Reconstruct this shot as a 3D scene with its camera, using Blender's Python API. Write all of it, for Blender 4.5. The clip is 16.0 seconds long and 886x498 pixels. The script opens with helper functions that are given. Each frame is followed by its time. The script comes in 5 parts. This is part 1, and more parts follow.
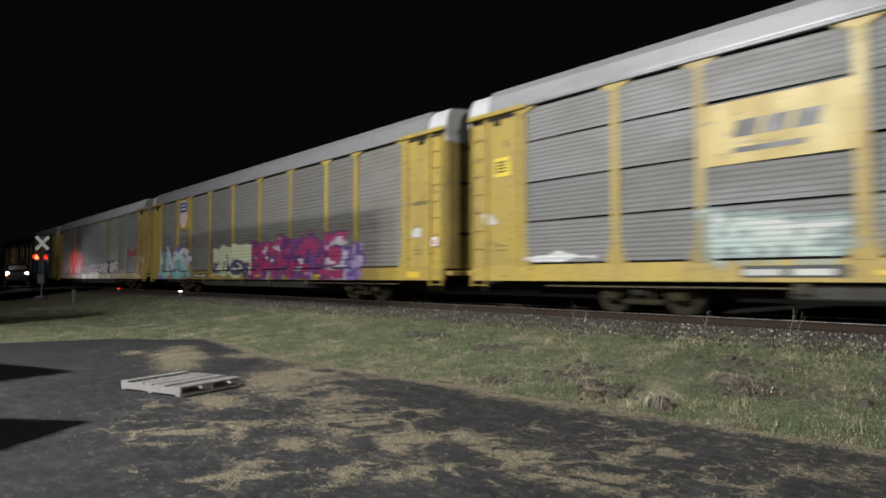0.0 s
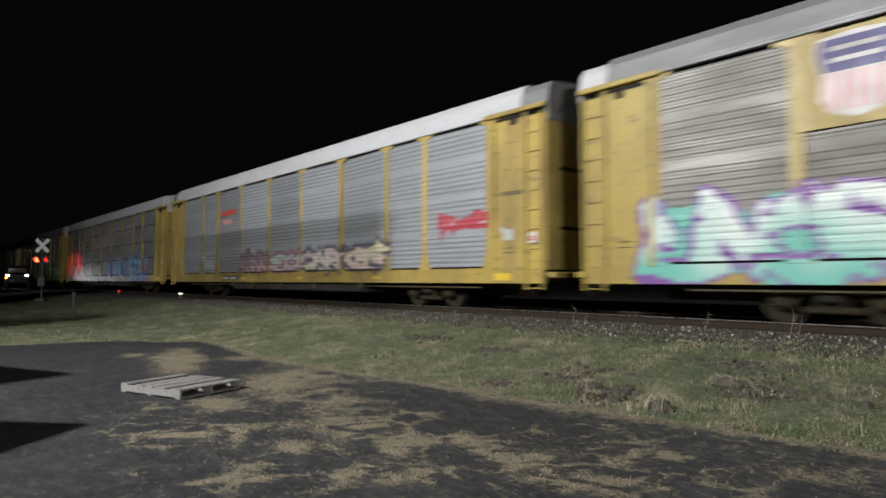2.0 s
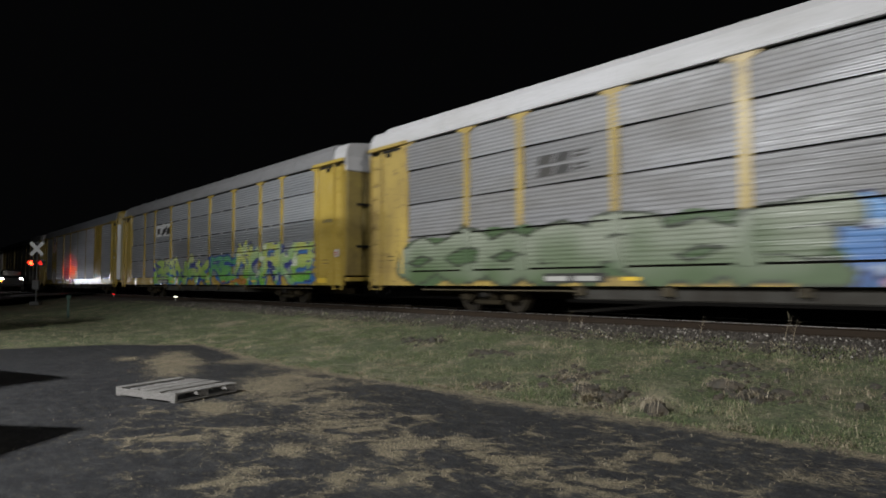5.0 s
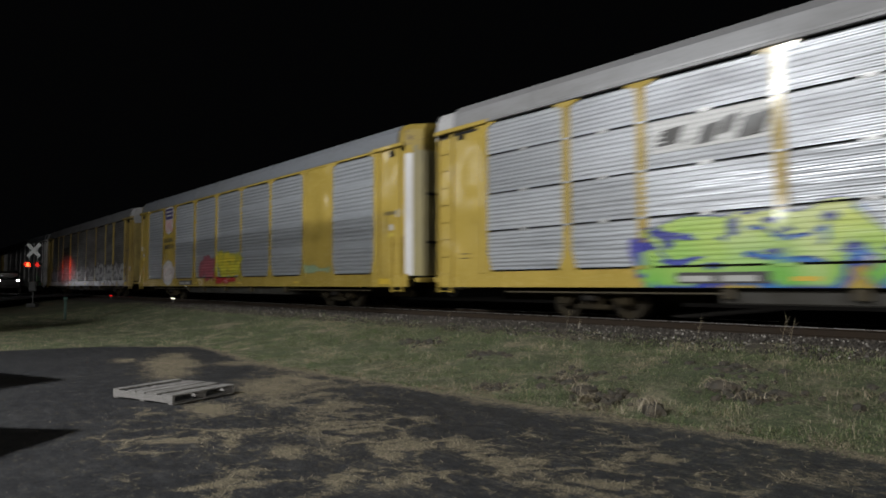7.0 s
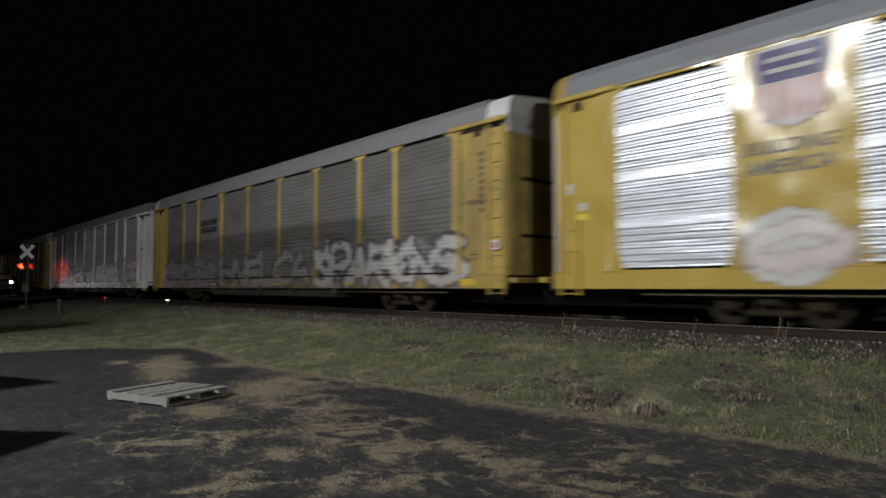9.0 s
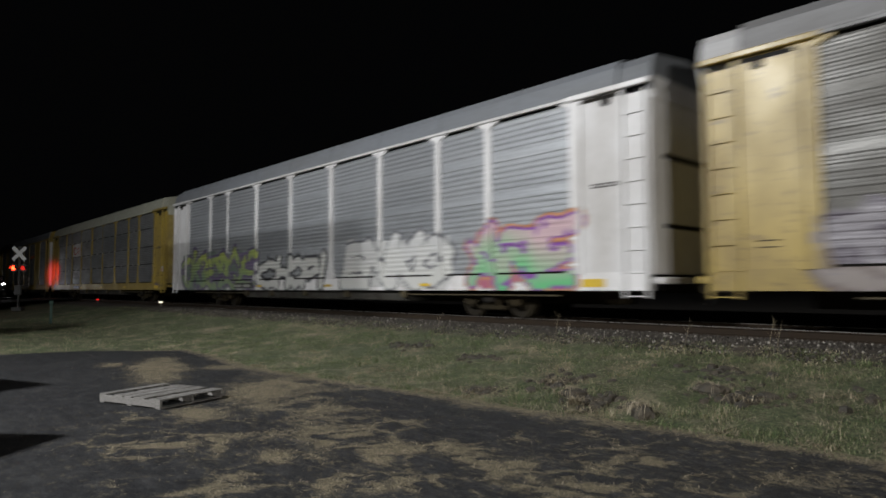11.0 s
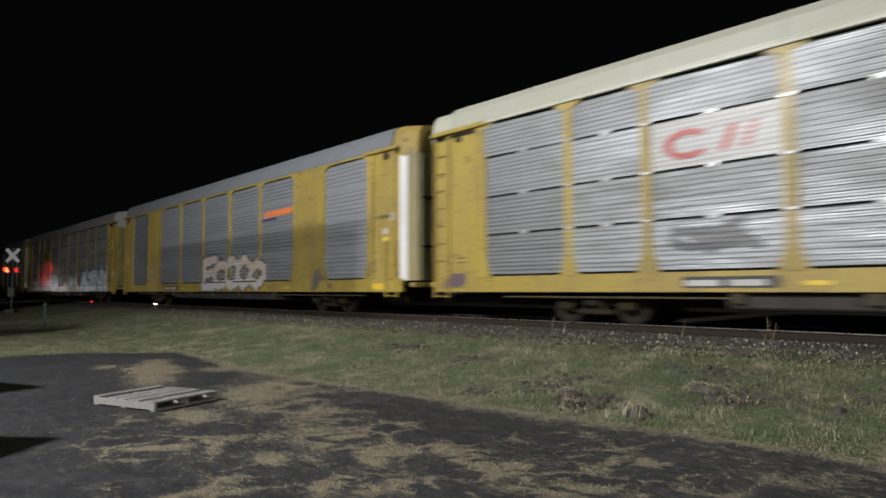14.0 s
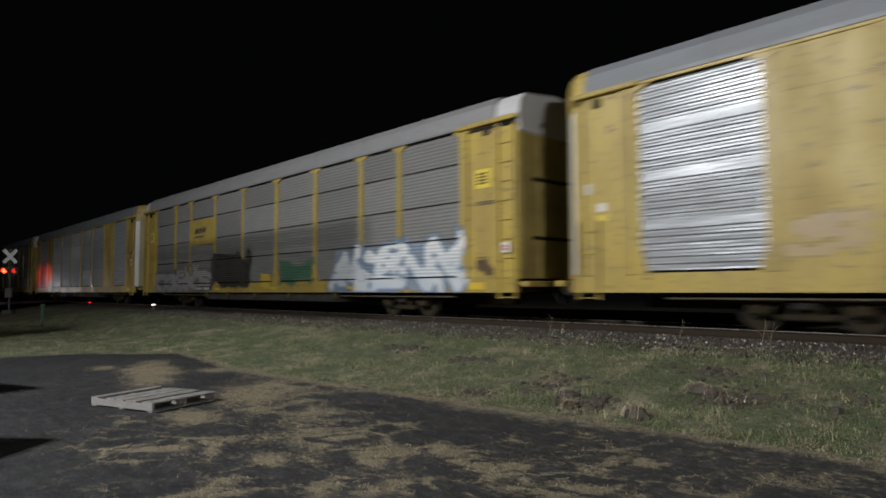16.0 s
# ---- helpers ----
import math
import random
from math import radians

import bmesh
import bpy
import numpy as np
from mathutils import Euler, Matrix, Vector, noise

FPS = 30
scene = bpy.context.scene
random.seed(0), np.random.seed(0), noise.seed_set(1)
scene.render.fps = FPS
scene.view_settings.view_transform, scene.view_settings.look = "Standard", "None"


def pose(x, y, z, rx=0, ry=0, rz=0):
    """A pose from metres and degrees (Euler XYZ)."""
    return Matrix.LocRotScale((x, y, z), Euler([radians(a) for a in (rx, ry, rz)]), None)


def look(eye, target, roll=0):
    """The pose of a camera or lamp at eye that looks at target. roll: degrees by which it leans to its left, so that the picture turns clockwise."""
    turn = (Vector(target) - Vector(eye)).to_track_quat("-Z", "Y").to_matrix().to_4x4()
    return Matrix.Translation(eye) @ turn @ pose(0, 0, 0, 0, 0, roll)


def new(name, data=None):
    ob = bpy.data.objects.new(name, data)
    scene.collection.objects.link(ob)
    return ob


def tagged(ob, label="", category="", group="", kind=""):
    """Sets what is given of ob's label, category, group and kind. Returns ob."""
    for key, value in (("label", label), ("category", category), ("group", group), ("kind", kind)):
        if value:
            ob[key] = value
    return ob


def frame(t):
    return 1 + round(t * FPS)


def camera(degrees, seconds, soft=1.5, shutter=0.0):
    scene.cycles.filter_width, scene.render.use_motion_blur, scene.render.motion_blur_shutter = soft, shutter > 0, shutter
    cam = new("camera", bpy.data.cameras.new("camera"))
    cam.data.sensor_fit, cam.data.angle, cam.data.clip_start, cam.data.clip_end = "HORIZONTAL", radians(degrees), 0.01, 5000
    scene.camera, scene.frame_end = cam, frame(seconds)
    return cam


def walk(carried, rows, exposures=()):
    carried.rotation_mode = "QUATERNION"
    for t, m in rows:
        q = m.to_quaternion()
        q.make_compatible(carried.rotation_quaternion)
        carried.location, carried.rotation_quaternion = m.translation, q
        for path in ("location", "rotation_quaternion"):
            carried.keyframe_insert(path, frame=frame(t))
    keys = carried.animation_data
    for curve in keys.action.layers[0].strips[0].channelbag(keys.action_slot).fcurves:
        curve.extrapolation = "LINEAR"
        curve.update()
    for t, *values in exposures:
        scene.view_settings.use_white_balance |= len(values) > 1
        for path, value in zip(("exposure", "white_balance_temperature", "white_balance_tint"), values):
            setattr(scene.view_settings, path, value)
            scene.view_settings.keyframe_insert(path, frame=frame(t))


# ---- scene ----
# heading (degrees from the track's far end), tilt, roll of the hand-held camera, which stands in one spot
EYE = Vector((0, 0, 1.72))
TURNS = [
    (0, 40.747, 2.553, 0.000),
    (0.5, 40.772, 2.563, 0.007),
    (1, 40.788, 2.614, 0.018),
    (1.5, 40.747, 2.709, 0.030),
    (2, 40.741, 2.781, 0.010),
    (2.5, 40.717, 2.833, 0.046),
    (3, 40.779, 2.872, 0.001),
    (3.5, 40.958, 2.918, 0.000),
    (4, 41.014, 2.957, -0.073),
    (5.25, 41.109, 3.031, -0.074),
    (6.5, 41.204, 3.106, -0.075),
    (7, 41.291, 3.137, -0.137),
    (7.5, 41.408, 3.153, -0.116),
    (8, 41.531, 3.183, -0.182),
    (8.5, 41.616, 3.235, -0.137),
    (9, 41.712, 3.263, -0.172),
    (10.25, 42.014, 3.366, -0.177),
    (11.5, 42.317, 3.470, -0.182),
    (12, 42.401, 3.486, -0.208),
    (12.5, 42.477, 3.502, -0.247),
    (13, 42.531, 3.539, -0.229),
    (13.5, 42.558, 3.562, -0.255),
    (14, 42.611, 3.570, -0.231),
    (14.5, 42.666, 3.570, -0.225),
    (15, 42.721, 3.596, -0.302),
    (15.5, 42.736, 3.619, -0.272),
    (16, 42.771, 3.623, -0.265),
]


def aim(heading, tilt, roll):
    a, b = radians(heading), radians(tilt)
    way = Vector((-math.cos(a) * math.cos(b), math.sin(a) * math.cos(b), math.sin(b)))
    return look(EYE, EYE + way * 10, roll)


cam = camera(69.29, 16.0, soft=1.65, shutter=0.5)
walk(cam, [(t, aim(a, b, c)) for t, a, b, c in TURNS], exposures=[(0, 0.02), (1.0, -0.03), (2.0, -0.2), (3.0, -0.66), (3.6, -0.82), (4.0, -0.76), (4.2, -0.55), (6.5, -0.84), (9.0, -0.98), (11.5, -0.82), (12.5, -0.84), (13.5, -0.34), (14.5, -0.4), (15.0, -0.55), (16, -0.7)])

# ---- light ----
world = bpy.data.worlds.new("night")
scene.world = world
world.use_nodes = True
world.node_tree.nodes["Background"].inputs[0].default_value = (0.86, 0.9, 1.0, 1)
world.node_tree.nodes["Background"].inputs[1].default_value = 0.0022

LAMP = Vector((-13.4, -14.0, 14.27))


def spot(name, at, target, watts, colour, size, degrees, blend=0.6):
    data = bpy.data.lights.new(name, "SPOT")
    data.energy, data.color, data.shadow_soft_size = watts, colour, size
    data.spot_size, data.spot_blend = radians(degrees), blend
    ob = new(name, data)
    ob.matrix_world = look(at, target)
    return ob


# two floodlight heads on one pole, and the red crossing lamp that shines on the cars
spot("floodlight_beam", LAMP + Vector((0.45, 0.12, -0.1)), (-5.0, 12, 1.5), 26000, (0.985, 0.995, 0.99), 0.16, 148, 1.0)
spot("floodlight_beam", LAMP + Vector((-0.45, 0.12, -0.1)), (-7.0, 12, 1.5), 26000, (0.985, 0.995, 0.99), 0.16, 148, 1.0)
# a second pole farther along the lot lights the cars' leading ends
FAR_LAMP = Vector((30.0, -10.0, 9.0))
spot("floodlight_beam", FAR_LAMP + Vector((-0.3, 0.1, -0.1)), (-12, 12, 2.0), 40000, (1.0, 0.97, 0.9), 0.15, 90, 0.8)
# a third pole at the lot's other end
END_LAMP = Vector((-41.5, -14.0, 11.0))
spot("floodlight_beam", END_LAMP + Vector((0.3, 0.1, -0.1)), (-42, 12, 4.5), 5600, (0.95, 0.98, 1.0), 0.15, 130, 1.0)
spot("truck_beam", (-71.2, 9.0, 2.17), (-46, 12.6, 3.6), 260, (0.95, 0.97, 1.0), 0.2, 30, 1.0)
spot("crossing_beam", (-53.0, 8.35, 3.2), (-62.0, 12.07, 3.0), 13000, (1.0, 0.03, 0.02), 0.25, 15, 1.0)

RAIL = 0.92            # height of the rail heads over the pavement
FACE = 12.07           # near side of the train
MID = 13.59            # middle of the track


# ---- materials ----
def nodes_of(name):
    m = bpy.data.materials.new(name)
    m.use_nodes = True
    return m, m.node_tree, m.node_tree.nodes["Principled BSDF"]


def link(nt, a, b):
    nt.links.new(a, b)


def noise_node(nt, scale, detail=4.0, stretch=None, rough=0.55):
    co = nt.nodes.new("ShaderNodeTexCoord")
    n = nt.nodes.new("ShaderNodeTexNoise")
    n.inputs["Scale"].default_value, n.inputs["Detail"].default_value, n.inputs["Roughness"].default_value = scale, detail, rough
    if stretch:
        mp = nt.nodes.new("ShaderNodeMapping")
        mp.inputs["Scale"].default_value = stretch
        link(nt, co.outputs["Object"], mp.inputs[0])
        link(nt, mp.outputs[0], n.inputs["Vector"])
    else:
        link(nt, co.outputs["Object"], n.inputs["Vector"])
    return n


def ramp(nt, fac, stops):
    r = nt.nodes.new("ShaderNodeValToRGB")
    while len(r.color_ramp.elements) < len(stops):
        r.color_ramp.elements.new(0.5)
    for e, (p, c) in zip(r.color_ramp.elements, stops):
        e.position, e.color = p, (*c, 1)
    link(nt, fac, r.inputs[0])
    return r.outputs[0]


def mix(nt, fac, a, b, mode="MIX"):
    n = nt.nodes.new("ShaderNodeMix")
    n.data_type, n.blend_type = "RGBA", mode
    for value, socket in ((fac, n.inputs[0]), (a, n.inputs[6]), (b, n.inputs[7])):
        if isinstance(value, (int, float)):
            socket.default_value = value
        elif isinstance(value, tuple):
            socket.default_value = (*value, 1)
        else:
            link(nt, value, socket)
    return n.outputs[2]


def bump(nt, bsdf, height, strength, distance):
    b = nt.nodes.new("ShaderNodeBump")
    b.inputs["Strength"].default_value, b.inputs["Distance"].default_value = strength, distance
    link(nt, height, b.inputs["Height"])
    link(nt, b.outputs[0], bsdf.inputs["Normal"])


def surface(name, colour, rough=0.5, metal=0.0, dirt=(0.12, 0.09, 0.06), grime=0.35, scale=1.2, vary=0.12, painted=False,
            streak=None, bumpy=0.15, gloss=0.5, scuffs=0.0):
    """A worn surface: base colour, pieces that differ, streaks of grime, fine grain, and sprayed paint where it is given."""
    m, nt, bsdf = nodes_of(name)
    info = nt.nodes.new("ShaderNodeObjectInfo")
    dark = tuple(c * (1 - vary * 1.6) for c in colour)
    light = tuple(min(1, c * (1 + vary)) for c in colour)
    base = ramp(nt, info.outputs["Random"], [(0, dark), (1, light)])
    big = noise_node(nt, scale, 5, streak)
    fine = noise_node(nt, scale * 14, 3, streak)
    stain = ramp(nt, big.outputs["Fac"], [(0.42, (0, 0, 0)), (0.72, (grime, grime, grime))])
    col = mix(nt, stain, base, dirt)
    if scuffs:
        rub = noise_node(nt, 2.6, 8, (1.0, 1.0, 2.6), 0.68)
        col = mix(nt, ramp(nt, rub.outputs["Fac"], [(0.55, (0, 0, 0)), (0.64, (scuffs, scuffs, scuffs))]), col, tuple(c * 0.8 for c in dirt))
    col = mix(nt, 0.25, col, ramp(nt, fine.outputs["Fac"], [(0.3, (0.55, 0.55, 0.55)), (0.7, (1, 1, 1))]), "MULTIPLY")
    r = ramp(nt, big.outputs["Fac"], [(0.35, (rough * 0.85,) * 3), (0.75, (min(1, rough * 1.35),) * 3)])
    if painted:
        at, cover = nt.nodes.new("ShaderNodeAttribute"), nt.nodes.new("ShaderNodeAttribute")
        at.attribute_name, cover.attribute_name = "paint", "cover"
        col = mix(nt, cover.outputs["Fac"], col, mix(nt, 1.0, at.outputs["Color"], (0.72, 0.72, 0.72), "MULTIPLY"))
        r = mix(nt, cover.outputs["Fac"], r, (0.42, 0.42, 0.42))
        link(nt, mix(nt, cover.outputs["Fac"], (metal, metal, metal), (0, 0, 0)), bsdf.inputs["Metallic"])
    else:
        bsdf.inputs["Metallic"].default_value = metal
    link(nt, col, bsdf.inputs["Base Color"])
    link(nt, r, bsdf.inputs["Roughness"])
    bsdf.inputs["Specular IOR Level"].default_value = gloss
    if metal > 0.3 and painted:
        wave = noise_node(nt, 1.0, 2, (0.5, 0.5, 5.0))
        bump(nt, bsdf, wave.outputs["Fac"], 0.5, 0.06)
    else:
        bump(nt, bsdf, fine.outputs["Fac"], bumpy, 0.01)
    return m


def glow(name, colour, strength):
    m, nt, bsdf = nodes_of(name)
    bsdf.inputs["Base Color"].default_value = (*colour, 1)
    bsdf.inputs["Emission Color"].default_value = (*colour, 1)
    bsdf.inputs["Emission Strength"].default_value = strength
    return m




def dented(name, colour):
    """Glossy paint on a large dented sheet."""
    m, nt, bsdf = nodes_of(name)
    big, dent, fine = noise_node(nt, 1.3, 5), noise_node(nt, 0.85, 1, (1, 1, 0.8)), noise_node(nt, 18, 4)
    col = ramp(nt, big.outputs["Fac"], [(0.3, colour), (0.6, tuple(c * 0.9 for c in colour)), (0.8, tuple(c * 0.62 for c in colour))])
    cover, at = nt.nodes.new("ShaderNodeAttribute"), nt.nodes.new("ShaderNodeAttribute")
    at.attribute_name, cover.attribute_name = "paint", "cover"
    link(nt, mix(nt, cover.outputs["Fac"], col, mix(nt, 1.0, at.outputs["Color"], (0.72, 0.72, 0.72), "MULTIPLY")), bsdf.inputs["Base Color"])
    link(nt, ramp(nt, fine.outputs["Fac"], [(0.3, (0.16, 0.16, 0.16)), (0.75, (0.34, 0.34, 0.34))]), bsdf.inputs["Roughness"])
    bump(nt, bsdf, dent.outputs["Fac"], 0.95, 0.17)
    return m


M = {
    "yellow": surface("yellow_paint", (0.325, 0.237, 0.045), 0.5, dirt=(0.17, 0.115, 0.05), grime=0.5, painted=True, streak=(1, 1, 0.4), bumpy=0.05, gloss=0.5, scuffs=0.8),
    "yellow_gloss": dented("glossy_dented_yellow_paint", (0.40, 0.29, 0.065)),
    "yellow_dull": surface("faded_yellow_paint", (0.40, 0.29, 0.075), 0.43, dirt=(0.12, 0.08, 0.04), grime=0.65, painted=True, streak=(1, 1, 0.4), bumpy=0.05, gloss=0.5, scuffs=0.65),
    "white": surface("white_paint", (0.68, 0.67, 0.68), 0.45, dirt=(0.3, 0.27, 0.24), grime=0.5, painted=True, streak=(1, 1, 0.4), bumpy=0.05),
    "silver": surface("galvanised_sheet", (0.44, 0.457, 0.488), 0.465, 0.7, dirt=(0.26, 0.26, 0.26), grime=0.35, scale=0.7, painted=True, streak=(0.5, 0.5, 2.2), bumpy=0.04),
    "bright": surface("bright_galvanised_sheet", (0.51, 0.534, 0.573), 0.455, 0.72, dirt=(0.3, 0.3, 0.31), grime=0.3, scale=0.7, painted=True, streak=(0.5, 0.5, 2.2), bumpy=0.04),
    "pewter": surface("dulled_galvanised_sheet", (0.35, 0.363, 0.385), 0.48, 0.7, dirt=(0.2, 0.2, 0.2), grime=0.4, scale=0.7, painted=True, streak=(0.5, 0.5, 2.2), bumpy=0.04),
    "satin": surface("weathered_galvanised_sheet", (0.275, 0.285, 0.295), 0.51, 0.72, dirt=(0.16, 0.15, 0.14), grime=0.5, scale=0.8, painted=True, streak=(0.5, 0.5, 1.6), bumpy=0.04),
    "matte": surface("oxidised_galvanised_sheet", (0.165, 0.164, 0.162), 0.64, 0.3, dirt=(0.15, 0.145, 0.135), grime=0.5, scale=0.8, painted=True, streak=(0.5, 0.5, 1.6), bumpy=0.04),
    "slate": surface("blue_grey_weathered_sheet", (0.245, 0.247, 0.256), 0.52, 0.35, dirt=(0.15, 0.14, 0.125), grime=0.5, scale=0.8, painted=True, streak=(0.5, 0.5, 1.6), bumpy=0.04),
    "khaki": surface("warm_grey_weathered_sheet", (0.185, 0.178, 0.163), 0.56, 0.35, dirt=(0.12, 0.11, 0.095), grime=0.5, scale=0.8, painted=True, streak=(0.5, 0.5, 1.6), bumpy=0.04),
    "dull": surface("grimy_galvanised_sheet", (0.18, 0.177, 0.17), 0.58, 0.5, dirt=(0.09, 0.08, 0.07), grime=0.7, scale=0.8, painted=True, streak=(0.5, 0.5, 1.6), bumpy=0.04),
    "roof": surface("galvanised_roof", (0.235, 0.235, 0.243), 0.55, 0.35, dirt=(0.15, 0.145, 0.14), grime=0.5, streak=(0.3, 1, 1), bumpy=0.05),
    "roof_white": surface("white_roof", (0.48, 0.48, 0.50), 0.55, 0.0, dirt=(0.30, 0.29, 0.27), grime=0.45, streak=(0.3, 1, 1), bumpy=0.05),
    "roof_cream": surface("cream_roof", (0.41, 0.41, 0.34), 0.5, 0.0, dirt=(0.30, 0.29, 0.22), grime=0.4, streak=(0.3, 1, 1), bumpy=0.05),
    "roof_dark": surface("dark_grey_roof", (0.15, 0.16, 0.178), 0.5, 0.0, dirt=(0.12, 0.12, 0.12), grime=0.5, streak=(0.3, 1, 1), bumpy=0.05),
    "end": surface("rusty_end", (0.34, 0.26, 0.075), 0.6, dirt=(0.12, 0.085, 0.04), grime=0.8, bumpy=0.1),
    "end_slant": surface("grimy_yellow_corner", (0.26, 0.22, 0.10), 0.55, dirt=(0.12, 0.11, 0.09), grime=0.7, streak=(1, 1, 0.3), bumpy=0.1),
    "underframe": surface("grimy_grey_underframe", (0.045, 0.043, 0.038), 0.8, dirt=(0.025, 0.02, 0.015), grime=0.7, scale=2, gloss=0.2),
    "under": surface("grimy_yellow_underframe", (0.06, 0.047, 0.02), 0.7, dirt=(0.03, 0.022, 0.014), grime=0.9, scale=3),
    # black steel; also painted shade inside the cars and under the door headers
    "black": surface("black_steel_and_shade", (0.014, 0.013, 0.012), 0.8, 0.0, gloss=0.15, dirt=(0.03, 0.022, 0.014), grime=0.6),
    "brown": surface("rusty_steel", (0.022, 0.018, 0.011), 0.85, 0.0, dirt=(0.036, 0.027, 0.014), grime=0.7, gloss=0.12),
    "steel": surface("wheel_steel", (0.018, 0.015, 0.011), 0.8, 0.0, dirt=(0.032, 0.025, 0.013), grime=0.7, gloss=0.15),
    "rail_side": surface("rusty_rail", (0.028, 0.020, 0.014), 0.85, 0.0, dirt=(0.04, 0.028, 0.018), grime=0.5, scale=3, gloss=0.15),
    "rail_head": surface("polished_rail_head", (0.5, 0.48, 0.46), 0.28, 0.9, grime=0.2, scale=3),
    "tie": surface("creosoted_wood", (0.035, 0.028, 0.022), 0.85, dirt=(0.05, 0.04, 0.03), grime=0.5, scale=3, streak=(4, 0.4, 1)),
    "grey_metal": surface("galvanised_mast", (0.4, 0.4, 0.4), 0.5, 0.3),
    "mast": surface("dull_dark_mast", (0.09, 0.09, 0.09), 0.6, 0.1, dirt=(0.04, 0.035, 0.03)),
    "sign_white": surface("white_sign", (0.8, 0.8, 0.8), 0.5, grime=0.2),
    "emblem_white": surface("faded_white_paint", (0.50, 0.48, 0.47), 0.55, grime=0.3),
    "green": surface("green_marker_plastic", (0.03, 0.075, 0.06), 0.5, grime=0.4),
    "navy": surface("navy_paint", (0.03, 0.025, 0.13), 0.5, grime=0.2),
    "red": surface("red_paint", (0.45, 0.06, 0.05), 0.45, grime=0.2),
    "pink": surface("faded_red_paint", (0.50, 0.23, 0.24), 0.45, grime=0.2),
    "orange": surface("orange_paint", (0.70, 0.19, 0.05), 0.45, grime=0.2),
    "ink": surface("black_paint", (0.025, 0.025, 0.025), 0.45, grime=0.2),
    "lettergrey": surface("pale_stencil_paint", (0.42, 0.42, 0.4), 0.5, grime=0.3),
    "notice": surface("yellow_notice", (0.60, 0.46, 0.05), 0.45, grime=0.25),
    "amber": surface("bright_yellow_decal", (0.62, 0.42, 0.03), 0.4, grime=0.1),
    "car_paint": surface("dark_car_paint", (0.008, 0.008, 0.010), 0.5, 0.0, dirt=(0.01, 0.01, 0.01), grime=0.2, gloss=0.2),
    "rubber": surface("tyre_rubber", (0.02, 0.02, 0.02), 0.8),
    "glass": surface("dark_window_glass", (0.015, 0.017, 0.02), 0.08, grime=0.05),
    "crate": surface("shadow_box_paint", (0.06, 0.09, 0.15), 0.5, grime=0.5),
    "soil": surface("dark_soil", (0.048, 0.043, 0.034), 0.95, grime=0.4, scale=6, bumpy=0.6),
    # pale zinc that also carries the glints at panel seams and edges
    "bracket": surface("zinc_and_glints", (0.42, 0.42, 0.42), 0.45, 0.6, grime=0.2),
    "headlight": glow("headlight", (1.0, 0.97, 1.0), 60),
    "redlamp": glow("red_lamp", (1.0, 0.035, 0.01), 22),
    "redfaint": glow("faint_red_lamp", (1.0, 0.03, 0.02), 1.2),
    # glow of the two bars added for glints on the rail
    "white_gleam": glow("white_rail_gleam", (1.0, 0.95, 0.75), 3),
    "red_gleam": glow("red_rail_gleam", (1.0, 0.02, 0.02), 1.5),
    "flood": glow("flood_lens", (1.0, 0.97, 0.93), 60),
    "turn": glow("amber_lamp", (1.0, 0.25, 0.03), 14),
}


def weathered_wood():
    m, nt, bsdf = nodes_of("weathered_pallet_wood")
    info = nt.nodes.new("ShaderNodeObjectInfo")
    grain = noise_node(nt, 6, 6, (1.2, 14, 14))
    col = ramp(nt, grain.outputs["Fac"], [(0.3, (0.05, 0.046, 0.042)), (0.48, (0.17, 0.163, 0.156)), (0.75, (0.34, 0.33, 0.32))])
    col = mix(nt, 0.4, col, ramp(nt, info.outputs["Random"], [(0, (0.6, 0.58, 0.55)), (1, (1, 1, 1))]), "MULTIPLY")
    link(nt, col, bsdf.inputs["Base Color"])
    bsdf.inputs["Roughness"].default_value = 0.8
    bump(nt, bsdf, grain.outputs["Fac"], 0.4, 0.01)
    return m


